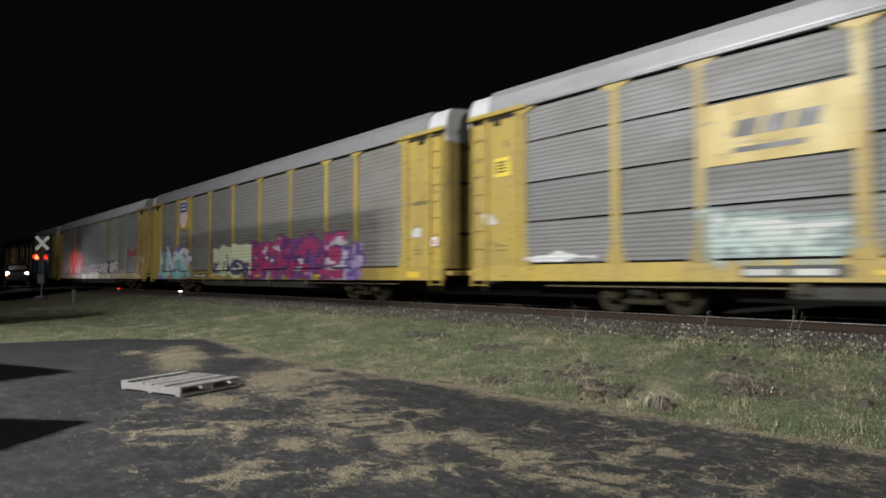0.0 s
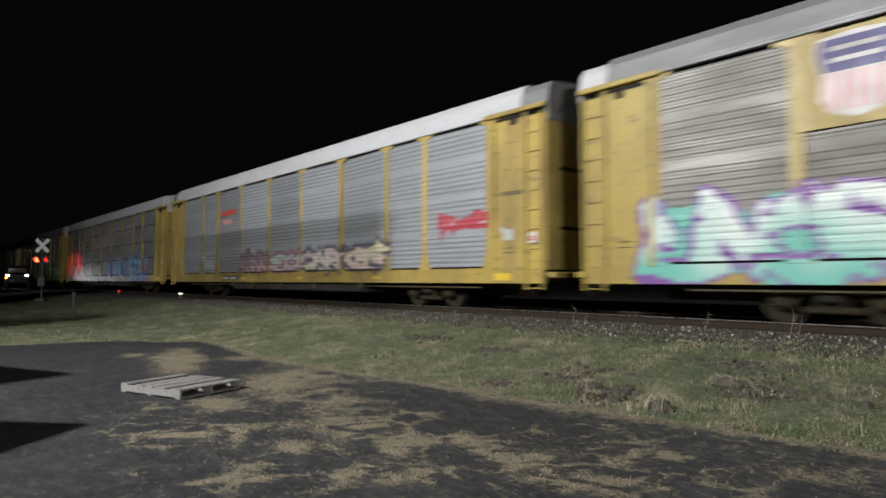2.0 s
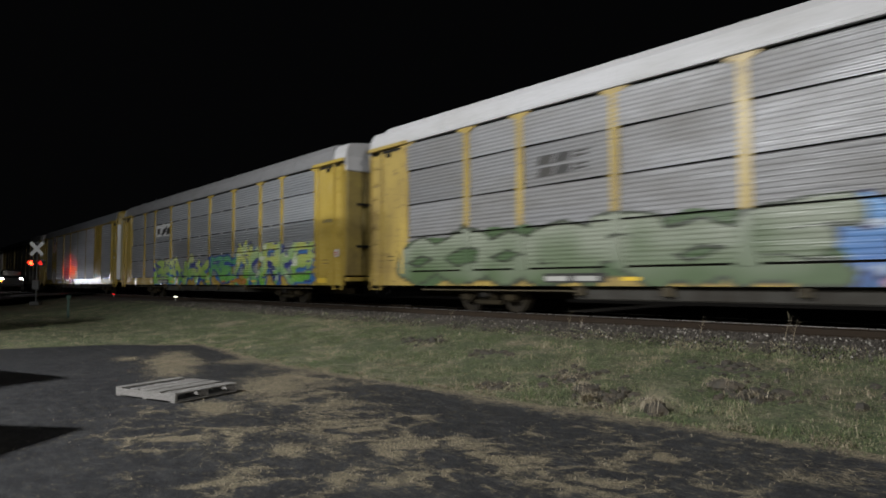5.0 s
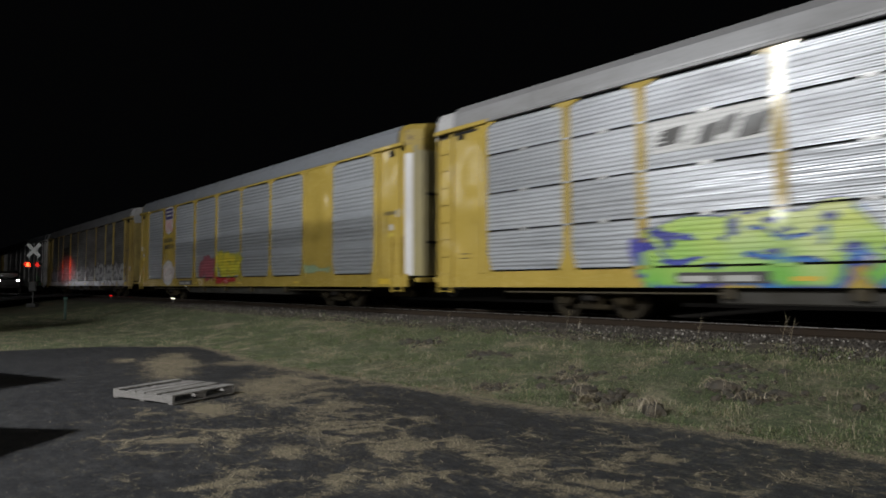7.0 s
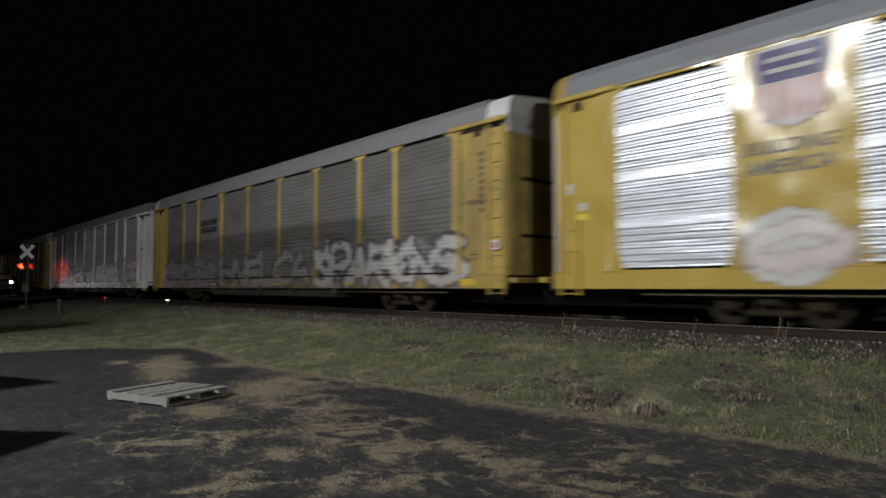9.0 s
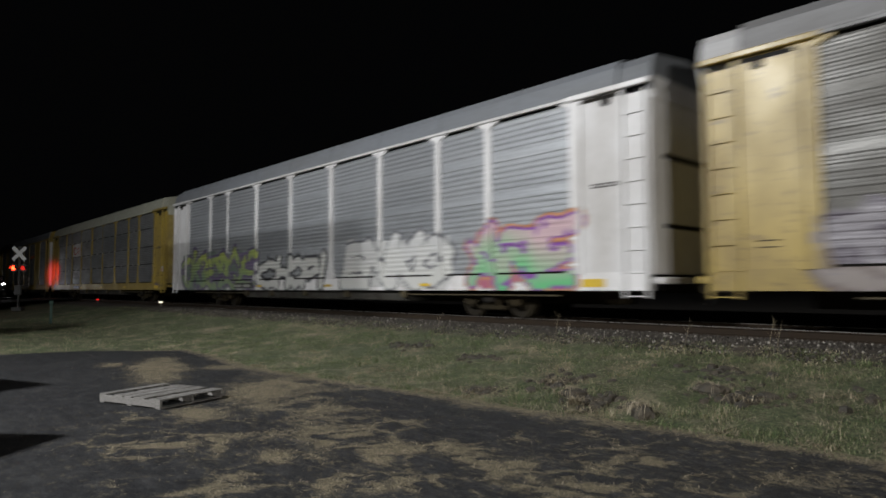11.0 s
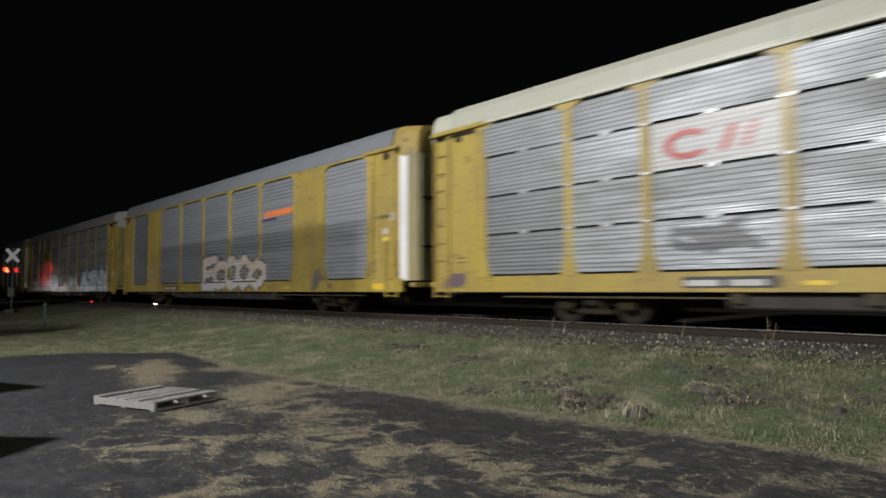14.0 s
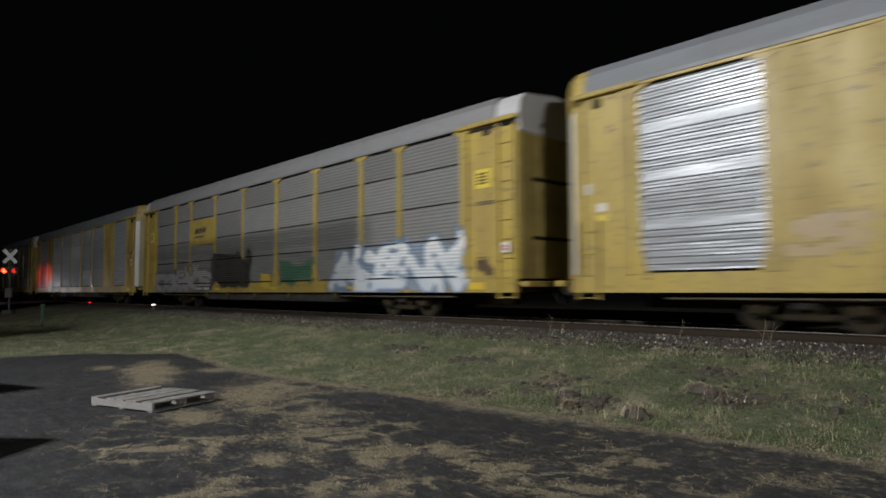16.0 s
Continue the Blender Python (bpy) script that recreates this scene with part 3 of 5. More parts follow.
def lawn():
    rng = np.random.default_rng(4)
    spots, straws = [], []
    while len(spots) < 150000:
        x = -2 + 5 * rng.normal() if rng.random() < 0.25 else rng.uniform(-42, 3)
        y = rng.uniform(2 if x < -20 else 6, 11.6)
        if x > 4 or y < edge_y(x) - 0.06 + 0.1 * rng.normal() or (x < -22 and rng.random() < 0.4):
            continue
        patch = 0.8 * noise.noise((x * 0.5, y * 0.7, 2.0)) + 0.9 * noise.noise((x * 2.4, y * 2.6, 5.0)) + 0.04 * max(0.0, x + 8)
        z = float(height(x, y))
        if patch > (0.16 if x > -9 else 0.36) and rng.random() < 0.72:
            if rng.random() < 0.85:
                straws.append((x, y, z + 0.012, 0.8))
            continue
        if any(((x - a) / r) ** 2 + ((y - b) / (r * 0.6)) ** 2 < 1.5 * rng.random() for a, b, r in BARE):
            continue
        tall = 0.55 + 2.4 * max(0.0, noise.noise((x * 2.6, y * 3.2, 9.0))) + 0.6 * max(0.0, noise.noise((x * 7.0, y * 7.0, 3.0)))
        spots.append((x, y, z, tall + 0.3 * patch))
    tufts("grass", "short green lawn grass with dry blades mixed in", spots, GRASS, 0.072, 0.25, 1.3, 0.003, "grass")
    for cx, cy, a, b, n in ((-10.1, 7.6, 0.5, 0.22, 1500), (-14.3, 10.4, 1.0, 0.3, 1500), (-7.6, 7.35, 0.6, 0.18, 700), (-3.2, 8.9, 0.5, 0.3, 700), (-5.7, 8.7, 0.6, 0.35, 900)):
        for _ in range(n):
            x, y = cx + a * rng.normal(), cy + b * rng.normal()
            straws.append((x, y, float(height(x, y)) + 0.03, 0.9))
    # a fringe of pale dry blades along the edge, and bunches on the bank
    dry = []
    while len(dry) < 11000:
        x = rng.uniform(-18, 3)
        y = float(edge_y(x)) + abs(rng.normal()) * 0.16 if rng.random() < 0.3 else rng.uniform(7, 11.4)
        if y < edge_y(x) or noise.noise((x * 2.2, y * 2.4, 31.0)) + 0.5 * noise.noise((x * 0.6, y * 0.7, 12.0)) < 0.16:
            continue
        dry.append((x, y, float(height(x, y)), rng.uniform(0.6, 1.5)))
    tufts("dry_grass", "pale dry grass blades standing among the green", dry, STRAW, 0.075, 0.55, 1.45, 0.0026, "grass")
    x, y = rng.uniform(-19, 2.5, 400000), rng.uniform(0.6, 7.3, 400000)
    chance = np.maximum(np.maximum(straw_mask(x, y) * 1.1 - 0.25, np.where(edge_y(x) - y < 0.3, 0.3, 0)), 0.004)
    keep = (y < edge_y(x) + 0.15) & (rng.random(400000) < chance)
    z = np.interp(y, [6.2, 7.2, 8], [0, 0.04, 0.1]) + 0.004
    straws += [(a, b, c, 0.75) for a, b, c in zip(x[keep][:34000], y[keep][:34000], z[keep][:34000])]
    tufts("dry_straw", "pale dry grass clippings lying on the asphalt and bank", straws, STRAW, 0.075, 0.86, 1.5, 0.0022, "straw")


def ballast():
    rng = np.random.default_rng(9)
    verts, faces = [], []
    for _ in range(19000):
        x = rng.uniform(-34, 3)
        y = rng.uniform(11.2, 12.7) if rng.random() < 0.88 else rng.uniform(10.7, 11.3)
        if y > 12.75:
            continue
        r = rng.uniform(0.014, 0.036)
        z = float(height(x, y)) + r * 0.4
        k = len(verts)
        a = rng.uniform(0, 6.28)
        c, s = math.cos(a) * r, math.sin(a) * r
        q = rng.uniform(0.6, 1.1, 3)
        verts += [(x + c, y + s, z), (x - s * q[0], y + c * q[0], z + r * 0.1), (x - c * q[1], y - s * q[1], z), (x + s, y - c, z - r * 0.1), (x, y, z + r * q[2]), (x, y, z - r)]
        faces += [(k, k + 1, k + 4), (k + 1, k + 2, k + 4), (k + 2, k + 3, k + 4), (k + 3, k, k + 4), (k + 1, k, k + 5), (k + 2, k + 1, k + 5), (k + 3, k + 2, k + 5), (k, k + 3, k + 5)]
    tagged(new("ballast", mesh_of("ballast", verts, faces, STONE)), "grey crushed stone ballast along the track", "ballast", kind="stuff")


def track():
    root = tagged(new("track"), "straight railway track on wooden ties", "railway track", kind="structure")
    root.location = (0, MID, RAIL)
    side = [(-0.07, -0.18), (0.07, -0.18), (0.07, -0.165), (0.012, -0.14), (0.012, -0.045), (0.036, -0.035), (0.036, -0.012), (-0.036, -0.012), (-0.036, -0.035), (-0.012, -0.045), (-0.012, -0.14), (-0.07, -0.165)]
    head = [(-0.036, -0.012), (0.036, -0.012), (0.036, -0.004), (0.028, 0.0), (-0.028, 0.0), (-0.036, -0.004)]
    web, crown = extrude_x(side, -400, 300, M["rail_side"], "rail"), extrude_x(head, -400, 300, M["rail_head"], "rail_head")
    for y in (-0.755, 0.755):
        r = child("rail", web, root, at=pose(0, y, 0))
        child("rail_head", crown, r, "worn bright rail head")
    bm = box(bmesh.new(), -0.115, 0.115, -1.3, 1.3, -0.36, -0.185, 0.012)
    me = bpy.data.meshes.new("tie")
    bm.to_mesh(me)
    me.materials.append(M["tie"])
    for i in range(130):
        child("tie", me, root, at=pose(-62 + i * 0.52, 0, 0, 0, 0, 0.6 * math.sin(i * 7.1)))


# ---- autorack cars ----
POSTS = (1.95, 4.67, 6.64, 9.43, 12.27, 15.13, 17.97, 20.76, 22.73, 25.45)
LENGTH = 27.4
LETTERS = {
    "C": [[(0.95, 0.85), (0.5, 1), (0.08, 0.75), (0.05, 0.25), (0.5, 0), (0.95, 0.15)]],
    "H": [[(0.1, 0), (0.1, 1)], [(0.9, 0), (0.9, 1)], [(0.1, 0.5), (0.9, 0.5)]],
    "O": [[(0.5, 0), (0.05, 0.3), (0.05, 0.7), (0.5, 1), (0.95, 0.7), (0.95, 0.3), (0.5, 0)]],
    "P": [[(0.1, 0), (0.1, 1), (0.8, 0.95), (0.9, 0.65), (0.6, 0.45), (0.1, 0.45)]],
    "E": [[(0.95, 0), (0.1, 0.05), (0.1, 0.95), (0.95, 1)], [(0.1, 0.5), (0.7, 0.52)]],
    "S": [[(0.9, 0.85), (0.5, 1), (0.1, 0.8), (0.3, 0.55), (0.8, 0.45), (0.92, 0.2), (0.5, 0), (0.05, 0.12)]],
    "K": [[(0.1, 0), (0.1, 1)], [(0.95, 1), (0.15, 0.45), (0.95, 0)]],
    "A": [[(0.0, 0), (0.45, 1), (1.0, 0)], [(0.2, 0.35), (0.8, 0.35)]],
    "R": [[(0.1, 0), (0.1, 1), (0.85, 0.9), (0.8, 0.5), (0.15, 0.5)], [(0.4, 0.5), (0.98, 0)]],
    "N": [[(0.1, 0), (0.1, 1), (0.9, 0), (0.9, 1)]],
    "L": [[(0.1, 1), (0.1, 0.05), (0.95, 0.0)]],
    "I": [[(0.5, 0), (0.5, 1)]],
}


def sprayed(pieces, u, z):
    """The sprayed paint at u metres from the car's front and z over the rail: colour and cover."""
    rgba = np.zeros(u.shape + (4,), np.float32)
    for p in pieces:
        u0, u1, z0, z1 = p["at"]
        inside = (u > u0 - 0.4) & (u < u1 + 0.4) & (z > z0 - 0.4) & (z < z1 + 0.4)
        if not inside.any():
            continue
        uu, zz = u[inside], z[inside]
        seed = p.get("seed", 1) * 13.7
        n1 = 0.7 * cloud(uu * 1.6, zz * 1.6, seed)
        n2 = 0.7 * cloud(uu * 5.0, zz * 5.0, seed + 4)
        bend = p.get("bend", 0.2)
        x, y = uu + bend * n1 + 0.05 * n2, zz + bend * 0.6 * cloud(uu * 1.3, zz * 1.3, seed + 9) + 0.05 * n2
        out = rgba[inside]

        def lay(where, colour):
            out[where, :3], out[where, 3] = colour, 1.0

        if p.get("cloud"):
            d = np.maximum(np.maximum(u0 - uu, uu - u1) , np.maximum(z0 - zz, zz - z1)) + 0.28 * n1 + 0.06 * n2 + 0.08
            lay(d < 0, p["cloud"])
        if p.get("round"):
            d = np.hypot((uu - (u0 + u1) / 2) / (u1 - u0), (zz - (z0 + z1) / 2) / (z1 - z0)) - 0.47 + 0.03 * n2
            lay(d < 0, p["round"])
        if p.get("board"):
            lay((uu > u0) & (uu < u1) & (zz > z0) & (zz < z1), p["board"])
        word = p.get("word", "")
        if word:
            h = z1 - z0
            share = p.get("widths", (1,) * len(word))
            ends = [u1 - (u1 - u0) * sum(share[:i]) / sum(share) for i in range(len(word) + 1)]
            rad = p.get("thick", 0.17) * 0.8 * min((u1 - u0) / len(word), h)
            strokes = []
            for i, ch in enumerate(word):
                lift, w = 0.10 * h * math.sin(i * 2.3 + seed), ends[i] - ends[i + 1]
                for stroke in LETTERS[ch]:
                    for ends2 in zip(stroke, stroke[1:]):
                        # the word reads from the rear end towards the front
                        strokes.append((i, 0.0) + tuple(v for lx, ly in ends2 for v in (ends[i] - w * (1.12 * lx - 0.06) - 0.12 * (ly - 0.5) * h, z0 + lift * (ly - 0.2) + rad + (h - 2 * rad) * ly)))
            # arrows and flourishes between the letters
            pick = random.Random(int(seed * 10))
            for _ in range(0 if p.get("plain") else len(word) * 2):
                x0, y0 = pick.uniform(u0, u1), pick.uniform(z0 + rad, z1 - rad)
                strokes.append((pick.randrange(len(word)), 0.35, x0, y0, x0 + pick.uniform(-0.6, 0.6), y0 + pick.uniform(-0.5, 0.5)))

            def reach(x, y):
                dist, owner = np.full(x.shape, 9.0), np.zeros(x.shape, int)
                for i, thin, x0, y0, x1, y1 in strokes:
                    vx, vy = x1 - x0, y1 - y0
                    k = np.clip(((x - x0) * vx + (y - y0) * vy) / (vx * vx + vy * vy + 1e-9), 0, 1)
                    dx, dy = np.abs(x - x0 - k * vx), np.abs(y - y0 - k * vy)
                    # spray-can letters have squarish ends, throw-ups round ones
                    d = (np.hypot(dx, dy) if p.get("plain") else np.maximum(np.maximum(dx, dy), 0.74 * (dx + dy))) + thin * rad * k
                    owner = np.where(d < dist, i, owner)
                    dist = np.minimum(dist, d)
                return dist, owner

            line = p.get("line", 0.07)
            if p.get("drop"):
                under, owner = reach(x + 0.16, y + 0.12)
                for i, colour in enumerate(p["drop"]):
                    lay((under < rad + line) & (owner % len(p["drop"]) == i), colour)
            dist, owner = reach(x, y)
            lay(dist < rad + line * 1.9, p.get("halo", p["outline"])) if not p.get("drop") else None
            lay(dist < rad + line, p["outline"])
            low, high = np.array(p["fill"][0::2]), np.array(p["fill"][1::2])
            k = np.clip((zz - z0) / h + 0.5 * n1, 0, 1)[:, None]
            c = low[owner % len(low)] * (1 - k) + high[owner % len(high)] * k
            sel = dist < rad
            out[sel, :3], out[sel, 3] = c[sel], 1.0
            if p.get("shine"):
                glint = cloud(uu * 2.6, zz * 5.5, seed + 6)
                lay((dist < rad * 0.8) & (glint > 0.55), p["shine"])
            if not p.get("plain"):
                lay((dist < rad * 0.9) & (cloud(uu * 3.0, zz * 5.0, seed + 4) < p.get("marks", -0.62)), p["outline"])
        if p.get("fade"):
            out[:, 3] *= p["fade"]
        rgba[inside] = out
    return rgba


def with_paint(me, pieces, front=0.0):
    if pieces:
        co = np.empty(len(me.vertices) * 3, np.float32)
        me.vertices.foreach_get("co", co)
        co = co.reshape(-1, 3)
        rgba = sprayed(pieces, front - co[:, 0], co[:, 2])
        at = me.attributes.new("paint", "FLOAT_COLOR", "POINT")
        at.data.foreach_set("color", rgba.ravel())
        at = me.attributes.new("cover", "FLOAT", "POINT")
        at.data.foreach_set("value", np.ascontiguousarray(rgba[:, 3]))
    return me


CACHE = {}


def sheet(u0, u1, z0, z1, pitch, depth, material, pieces, far=False):
    """A corrugated sheet on the near (or far) side, ribs along the car."""
    hit = [p for p in pieces if not far and p["at"][0] - 0.4 < u1 and p["at"][1] + 0.4 > u0 and p["at"][2] - 0.4 < z1 and p["at"][3] + 0.4 > z0]
    key = (round(u0, 2), round(u1, 2), z0, z1, pitch, material.name, far)
    if not hit and key in CACHE:
        return CACHE[key]
    # groups of ribs with flat bands between
    zs, ys, z = [], [], z0
    band = 0.0 if z1 - z0 < 1.5 else 0.17
    groups = 1 if band == 0.0 else 4
    span = (z1 - z0 - band * (groups - 1)) / groups
    waves = max(1, round(span / pitch))
    step = span / waves
    for g in range(groups):
        for i in range(waves):
            for f, d in ((0.0, 0.0), (0.28, 0.0), (0.5, depth), (0.78, depth)):
                zs.append(z + (i + f) * step)
                ys.append(d)
        z += span
        zs.append(z)
        ys.append(0.0)
        z += band
    cols = max(1, int((u1 - u0) / 0.05)) if hit else 1
    us = np.linspace(u0, u1, cols + 1)
    side = 1 if far else -1
    verts = [(-u, side * (1.5 - d), z) for u in us for z, d in zip(zs, ys)]
    n = len(zs)
    faces = [(i * n + j, i * n + j + 1, (i + 1) * n + j + 1, (i + 1) * n + j) for i in range(cols) for j in range(n - 1)]
    me = with_paint(mesh_of("panel", verts, faces, material), hit)
    if not hit:
        CACHE[key] = me
    return me


def post_mesh(w, material, pieces, u, far=False):
    """A side post with flared gussets at its head and foot."""
    zs = np.linspace(1.1, 5.16, 82)
    half = w / 2 + 0.24 * np.clip((zs - 4.97) / 0.09, 0, 1) + 0.15 * np.clip((1.62 - zs) / 0.5, 0, 1)
    side = 1 if far else -1
    verts, faces = [], []
    for z, h in zip(zs, half):
        verts += [(-u - h, side * 1.45, z), (-u - h, side * 1.535, z), (-u + h, side * 1.535, z), (-u + h, side * 1.45, z)]
    for i in range(len(zs) - 1):
        for a in range(3):
            k = i * 4 + a
            faces.append((k, k + 1, k + 5, k + 4))
    return with_paint(mesh_of("post", verts, faces, material), [] if far else pieces)


def bar_grid(x0, x1, y, z0, z1, material, pieces, name, back=0.08):
    """A flat plate with a finely divided face towards the camera."""
    nx, nz = max(2, int((x1 - x0) / 0.06)), max(2, int((z1 - z0) / 0.06))
    xs, zs = np.linspace(x0, x1, nx), np.linspace(z0, z1, nz)
    verts = [(x, y, z) for x in xs for z in zs]
    faces = [(i * nz + j, (i + 1) * nz + j, (i + 1) * nz + j + 1, i * nz + j + 1) for i in range(nx - 1) for j in range(nz - 1)]
    k = len(verts)
    verts += [(x0, y + back, z0), (x1, y + back, z0), (x1, y + back, z1), (x0, y + back, z1)]
    c = [0, (nx - 1) * nz, nx * nz - 1, nz - 1]
    faces += [(c[0], k, k + 1, c[1]), (c[1], k + 1, k + 2, c[2]), (c[2], k + 2, k + 3, c[3]), (c[3], k + 3, k, c[0]), (k + 3, k + 2, k + 1, k)]
    return with_paint(mesh_of(name, verts, faces, material), pieces)


def plate(root, u0, u1, z0, z1, material, label, y=-1.54):
    bm = box(bmesh.new(), -u1, -u0, y - 0.006, y + 0.05, z0, z1)
    return part("plate", bm, material, root, label)


def shape(root, name, outline, y, material, label=""):
    """A flat painted shape with a given outline (u, z)."""
    bm = bmesh.new()
    f = bm.faces.new([bm.verts.new((-u, y, z)) for u, z in outline])
    got = bmesh.ops.extrude_face_region(bm, geom=[f])["geom"]
    for v in got:
        if isinstance(v, bmesh.types.BMVert):
            v.co.y += 0.02
    bmesh.ops.recalc_face_normals(bm, faces=bm.faces)
    return part(name, bm, material, root, label)


def shield(root, u, z, w, y=-1.552):
    """A shield emblem: dark blue field over faded red and white stripes, drawn as plain shapes."""
    h = w * 1.15
    base = shape(root, "emblem", [(u + w * 0.5, z + h), (u, z + h * 1.04), (u - w * 0.5, z + h), (u - w * 0.56, z + h * 0.8), (u - w * 0.46, z + h * 0.5), (u - w * 0.5, z + h * 0.2), (u - w * 0.3, z), (u, z - h * 0.08), (u + w * 0.3, z), (u + w * 0.5, z + h * 0.2), (u + w * 0.46, z + h * 0.5), (u + w * 0.56, z + h * 0.8)], y, M["emblem_white"], "shield-shaped emblem in blue, white and faded red")
    shape(base, "field", [(u + w * 0.47, z + h * 0.97), (u - w * 0.47, z + h * 0.97), (u - w * 0.52, z + h * 0.8), (u - w * 0.43, z + h * 0.54), (u + w * 0.43, z + h * 0.54), (u + w * 0.52, z + h * 0.8)], y - 0.005, M["navy"], "dark blue field")
    for i in range(2):
        zz = z + h * (0.66 + 0.15 * i)
        shape(base, "bar", [(u + w * 0.36, zz), (u - w * 0.36, zz), (u - w * 0.36, zz + h * 0.06), (u + w * 0.36, zz + h * 0.06)], y - 0.009, M["emblem_white"])
    for i in range(5):
        c = u + (i - 2) * w * 0.19
        shape(base, "stripe", [(c + w * 0.045, z + h * 0.04), (c - w * 0.045, z + h * 0.04), (c - w * 0.045, z + h * 0.52), (c + w * 0.045, z + h * 0.52)], y - 0.005, M["pink"])


def bars(root, u0, u1, z0, z1, material, rows=1, cols=4, y=-1.552, slant=0.0):
    """Lettering that cannot be read, as plain bars."""
    gap_u, gap_z = (u1 - u0) / cols * 0.2, (z1 - z0) / rows * 0.3
    for r in range(rows):
        for c in range(cols):
            a = u1 - (u1 - u0) * c / cols
            b = a - (u1 - u0) / cols + gap_u
            lo = z0 + (z1 - z0) * r / rows
            hi = lo + (z1 - z0) / rows - gap_z
            shape(root, "lettering_bar", [(a, lo), (b, lo), (b - slant, hi), (a - slant, hi)], y, material)


def words(root, text, u, z, size, y, material, shear=0.0):
    """Painted words on the near side, read towards the front; u and z are the left foot of the line."""
    font = bpy.data.curves.new("words", "FONT")
    font.body, font.size, font.shear, font.extrude, font.offset = text, size, shear, 0.001, 0.008
    holder = bpy.data.objects.new("words", font)
    me = bpy.data.meshes.new_from_object(holder)
    bpy.data.objects.remove(holder)
    me.transform(pose(-u, y, z, 90, 0, 0))
    me.materials.clear()
    me.materials.append(material)
    return child("lettering", me, root, "dark painted lettering")


WHEELS = []
WARP = random.Random(5)


def bogie(root, u, wheel_me, axle_me):
    """A two-axle truck; each axle turns with its two wheels."""
    at = pose(-u, 0, 0)
    for y in (-1.0, 1.0):
        bm = bmesh.new()
        box(bm, -1.15, 1.15, y - 0.07, y + 0.07, 0.50, 0.64, 0.03)
        box(bm, -0.5, 0.5, y - 0.06, y + 0.06, 0.20, 0.32, 0.03)
        for k in (-1, 1):
            box(bm, -0.19, 0.19, y - 0.06, y + 0.06, -0.05, 0.05, 0.02, Matrix.Translation((k * 0.62, 0, 0.42)) @ Matrix.Rotation(k * 0.85, 4, "Y"))
            box(bm, k * 0.86 - 0.17, k * 0.86 + 0.17, y - 0.1, y + 0.1, 0.30, 0.56, 0.04)
        part("side_frame", bm, M["brown"], root, at=at)
        for k in (-0.22, 0, 0.22):
            part("spring", rod(bmesh.new(), (k, y, 0.31), (k, y, 0.51), 0.07, 8), M["brown"], root, at=at)
    part("bolster", box(bmesh.new(), -0.2, 0.2, -1.2, 1.2, 0.40, 0.62, 0.03), M["black"], root, at=at)
    for k in (-0.86, 0.86):
        axle = child("axle", axle_me, root, at=pose(-u + k, 0, 0.42))
        WHEELS.append(axle)
        child("wheel", wheel_me, axle, at=pose(0, -0.755, 0))
        child("wheel", wheel_me, axle, at=pose(0, 0.755, 0, 0, 0, 180))


def wheel_meshes():
    bm = bmesh.new()
    rod(bm, (0, -0.065, 0), (0, 0.065, 0), 0.418, 28)
    rod(bm, (0, 0.065, 0), (0, 0.095, 0), 0.445, 28)
    rod(bm, (0, -0.06, 0), (0, -0.10, 0), 0.15, 16, 0.11)
    for i in range(6):
        a = i * math.pi / 3
        rod(bm, (0.24 * math.cos(a), -0.06, 0.24 * math.sin(a)), (0.24 * math.cos(a), -0.075, 0.24 * math.sin(a)), 0.035, 8)
    wheel = bpy.data.meshes.new("wheel")
    bm.to_mesh(wheel)
    wheel.materials.append(M["steel"])
    bm = rod(bmesh.new(), (0, -0.98, 0), (0, 0.98, 0), 0.085, 12)
    axle = bpy.data.meshes.new("axle")
    bm.to_mesh(axle)
    axle.materials.append(M["brown"])
    return wheel, axle


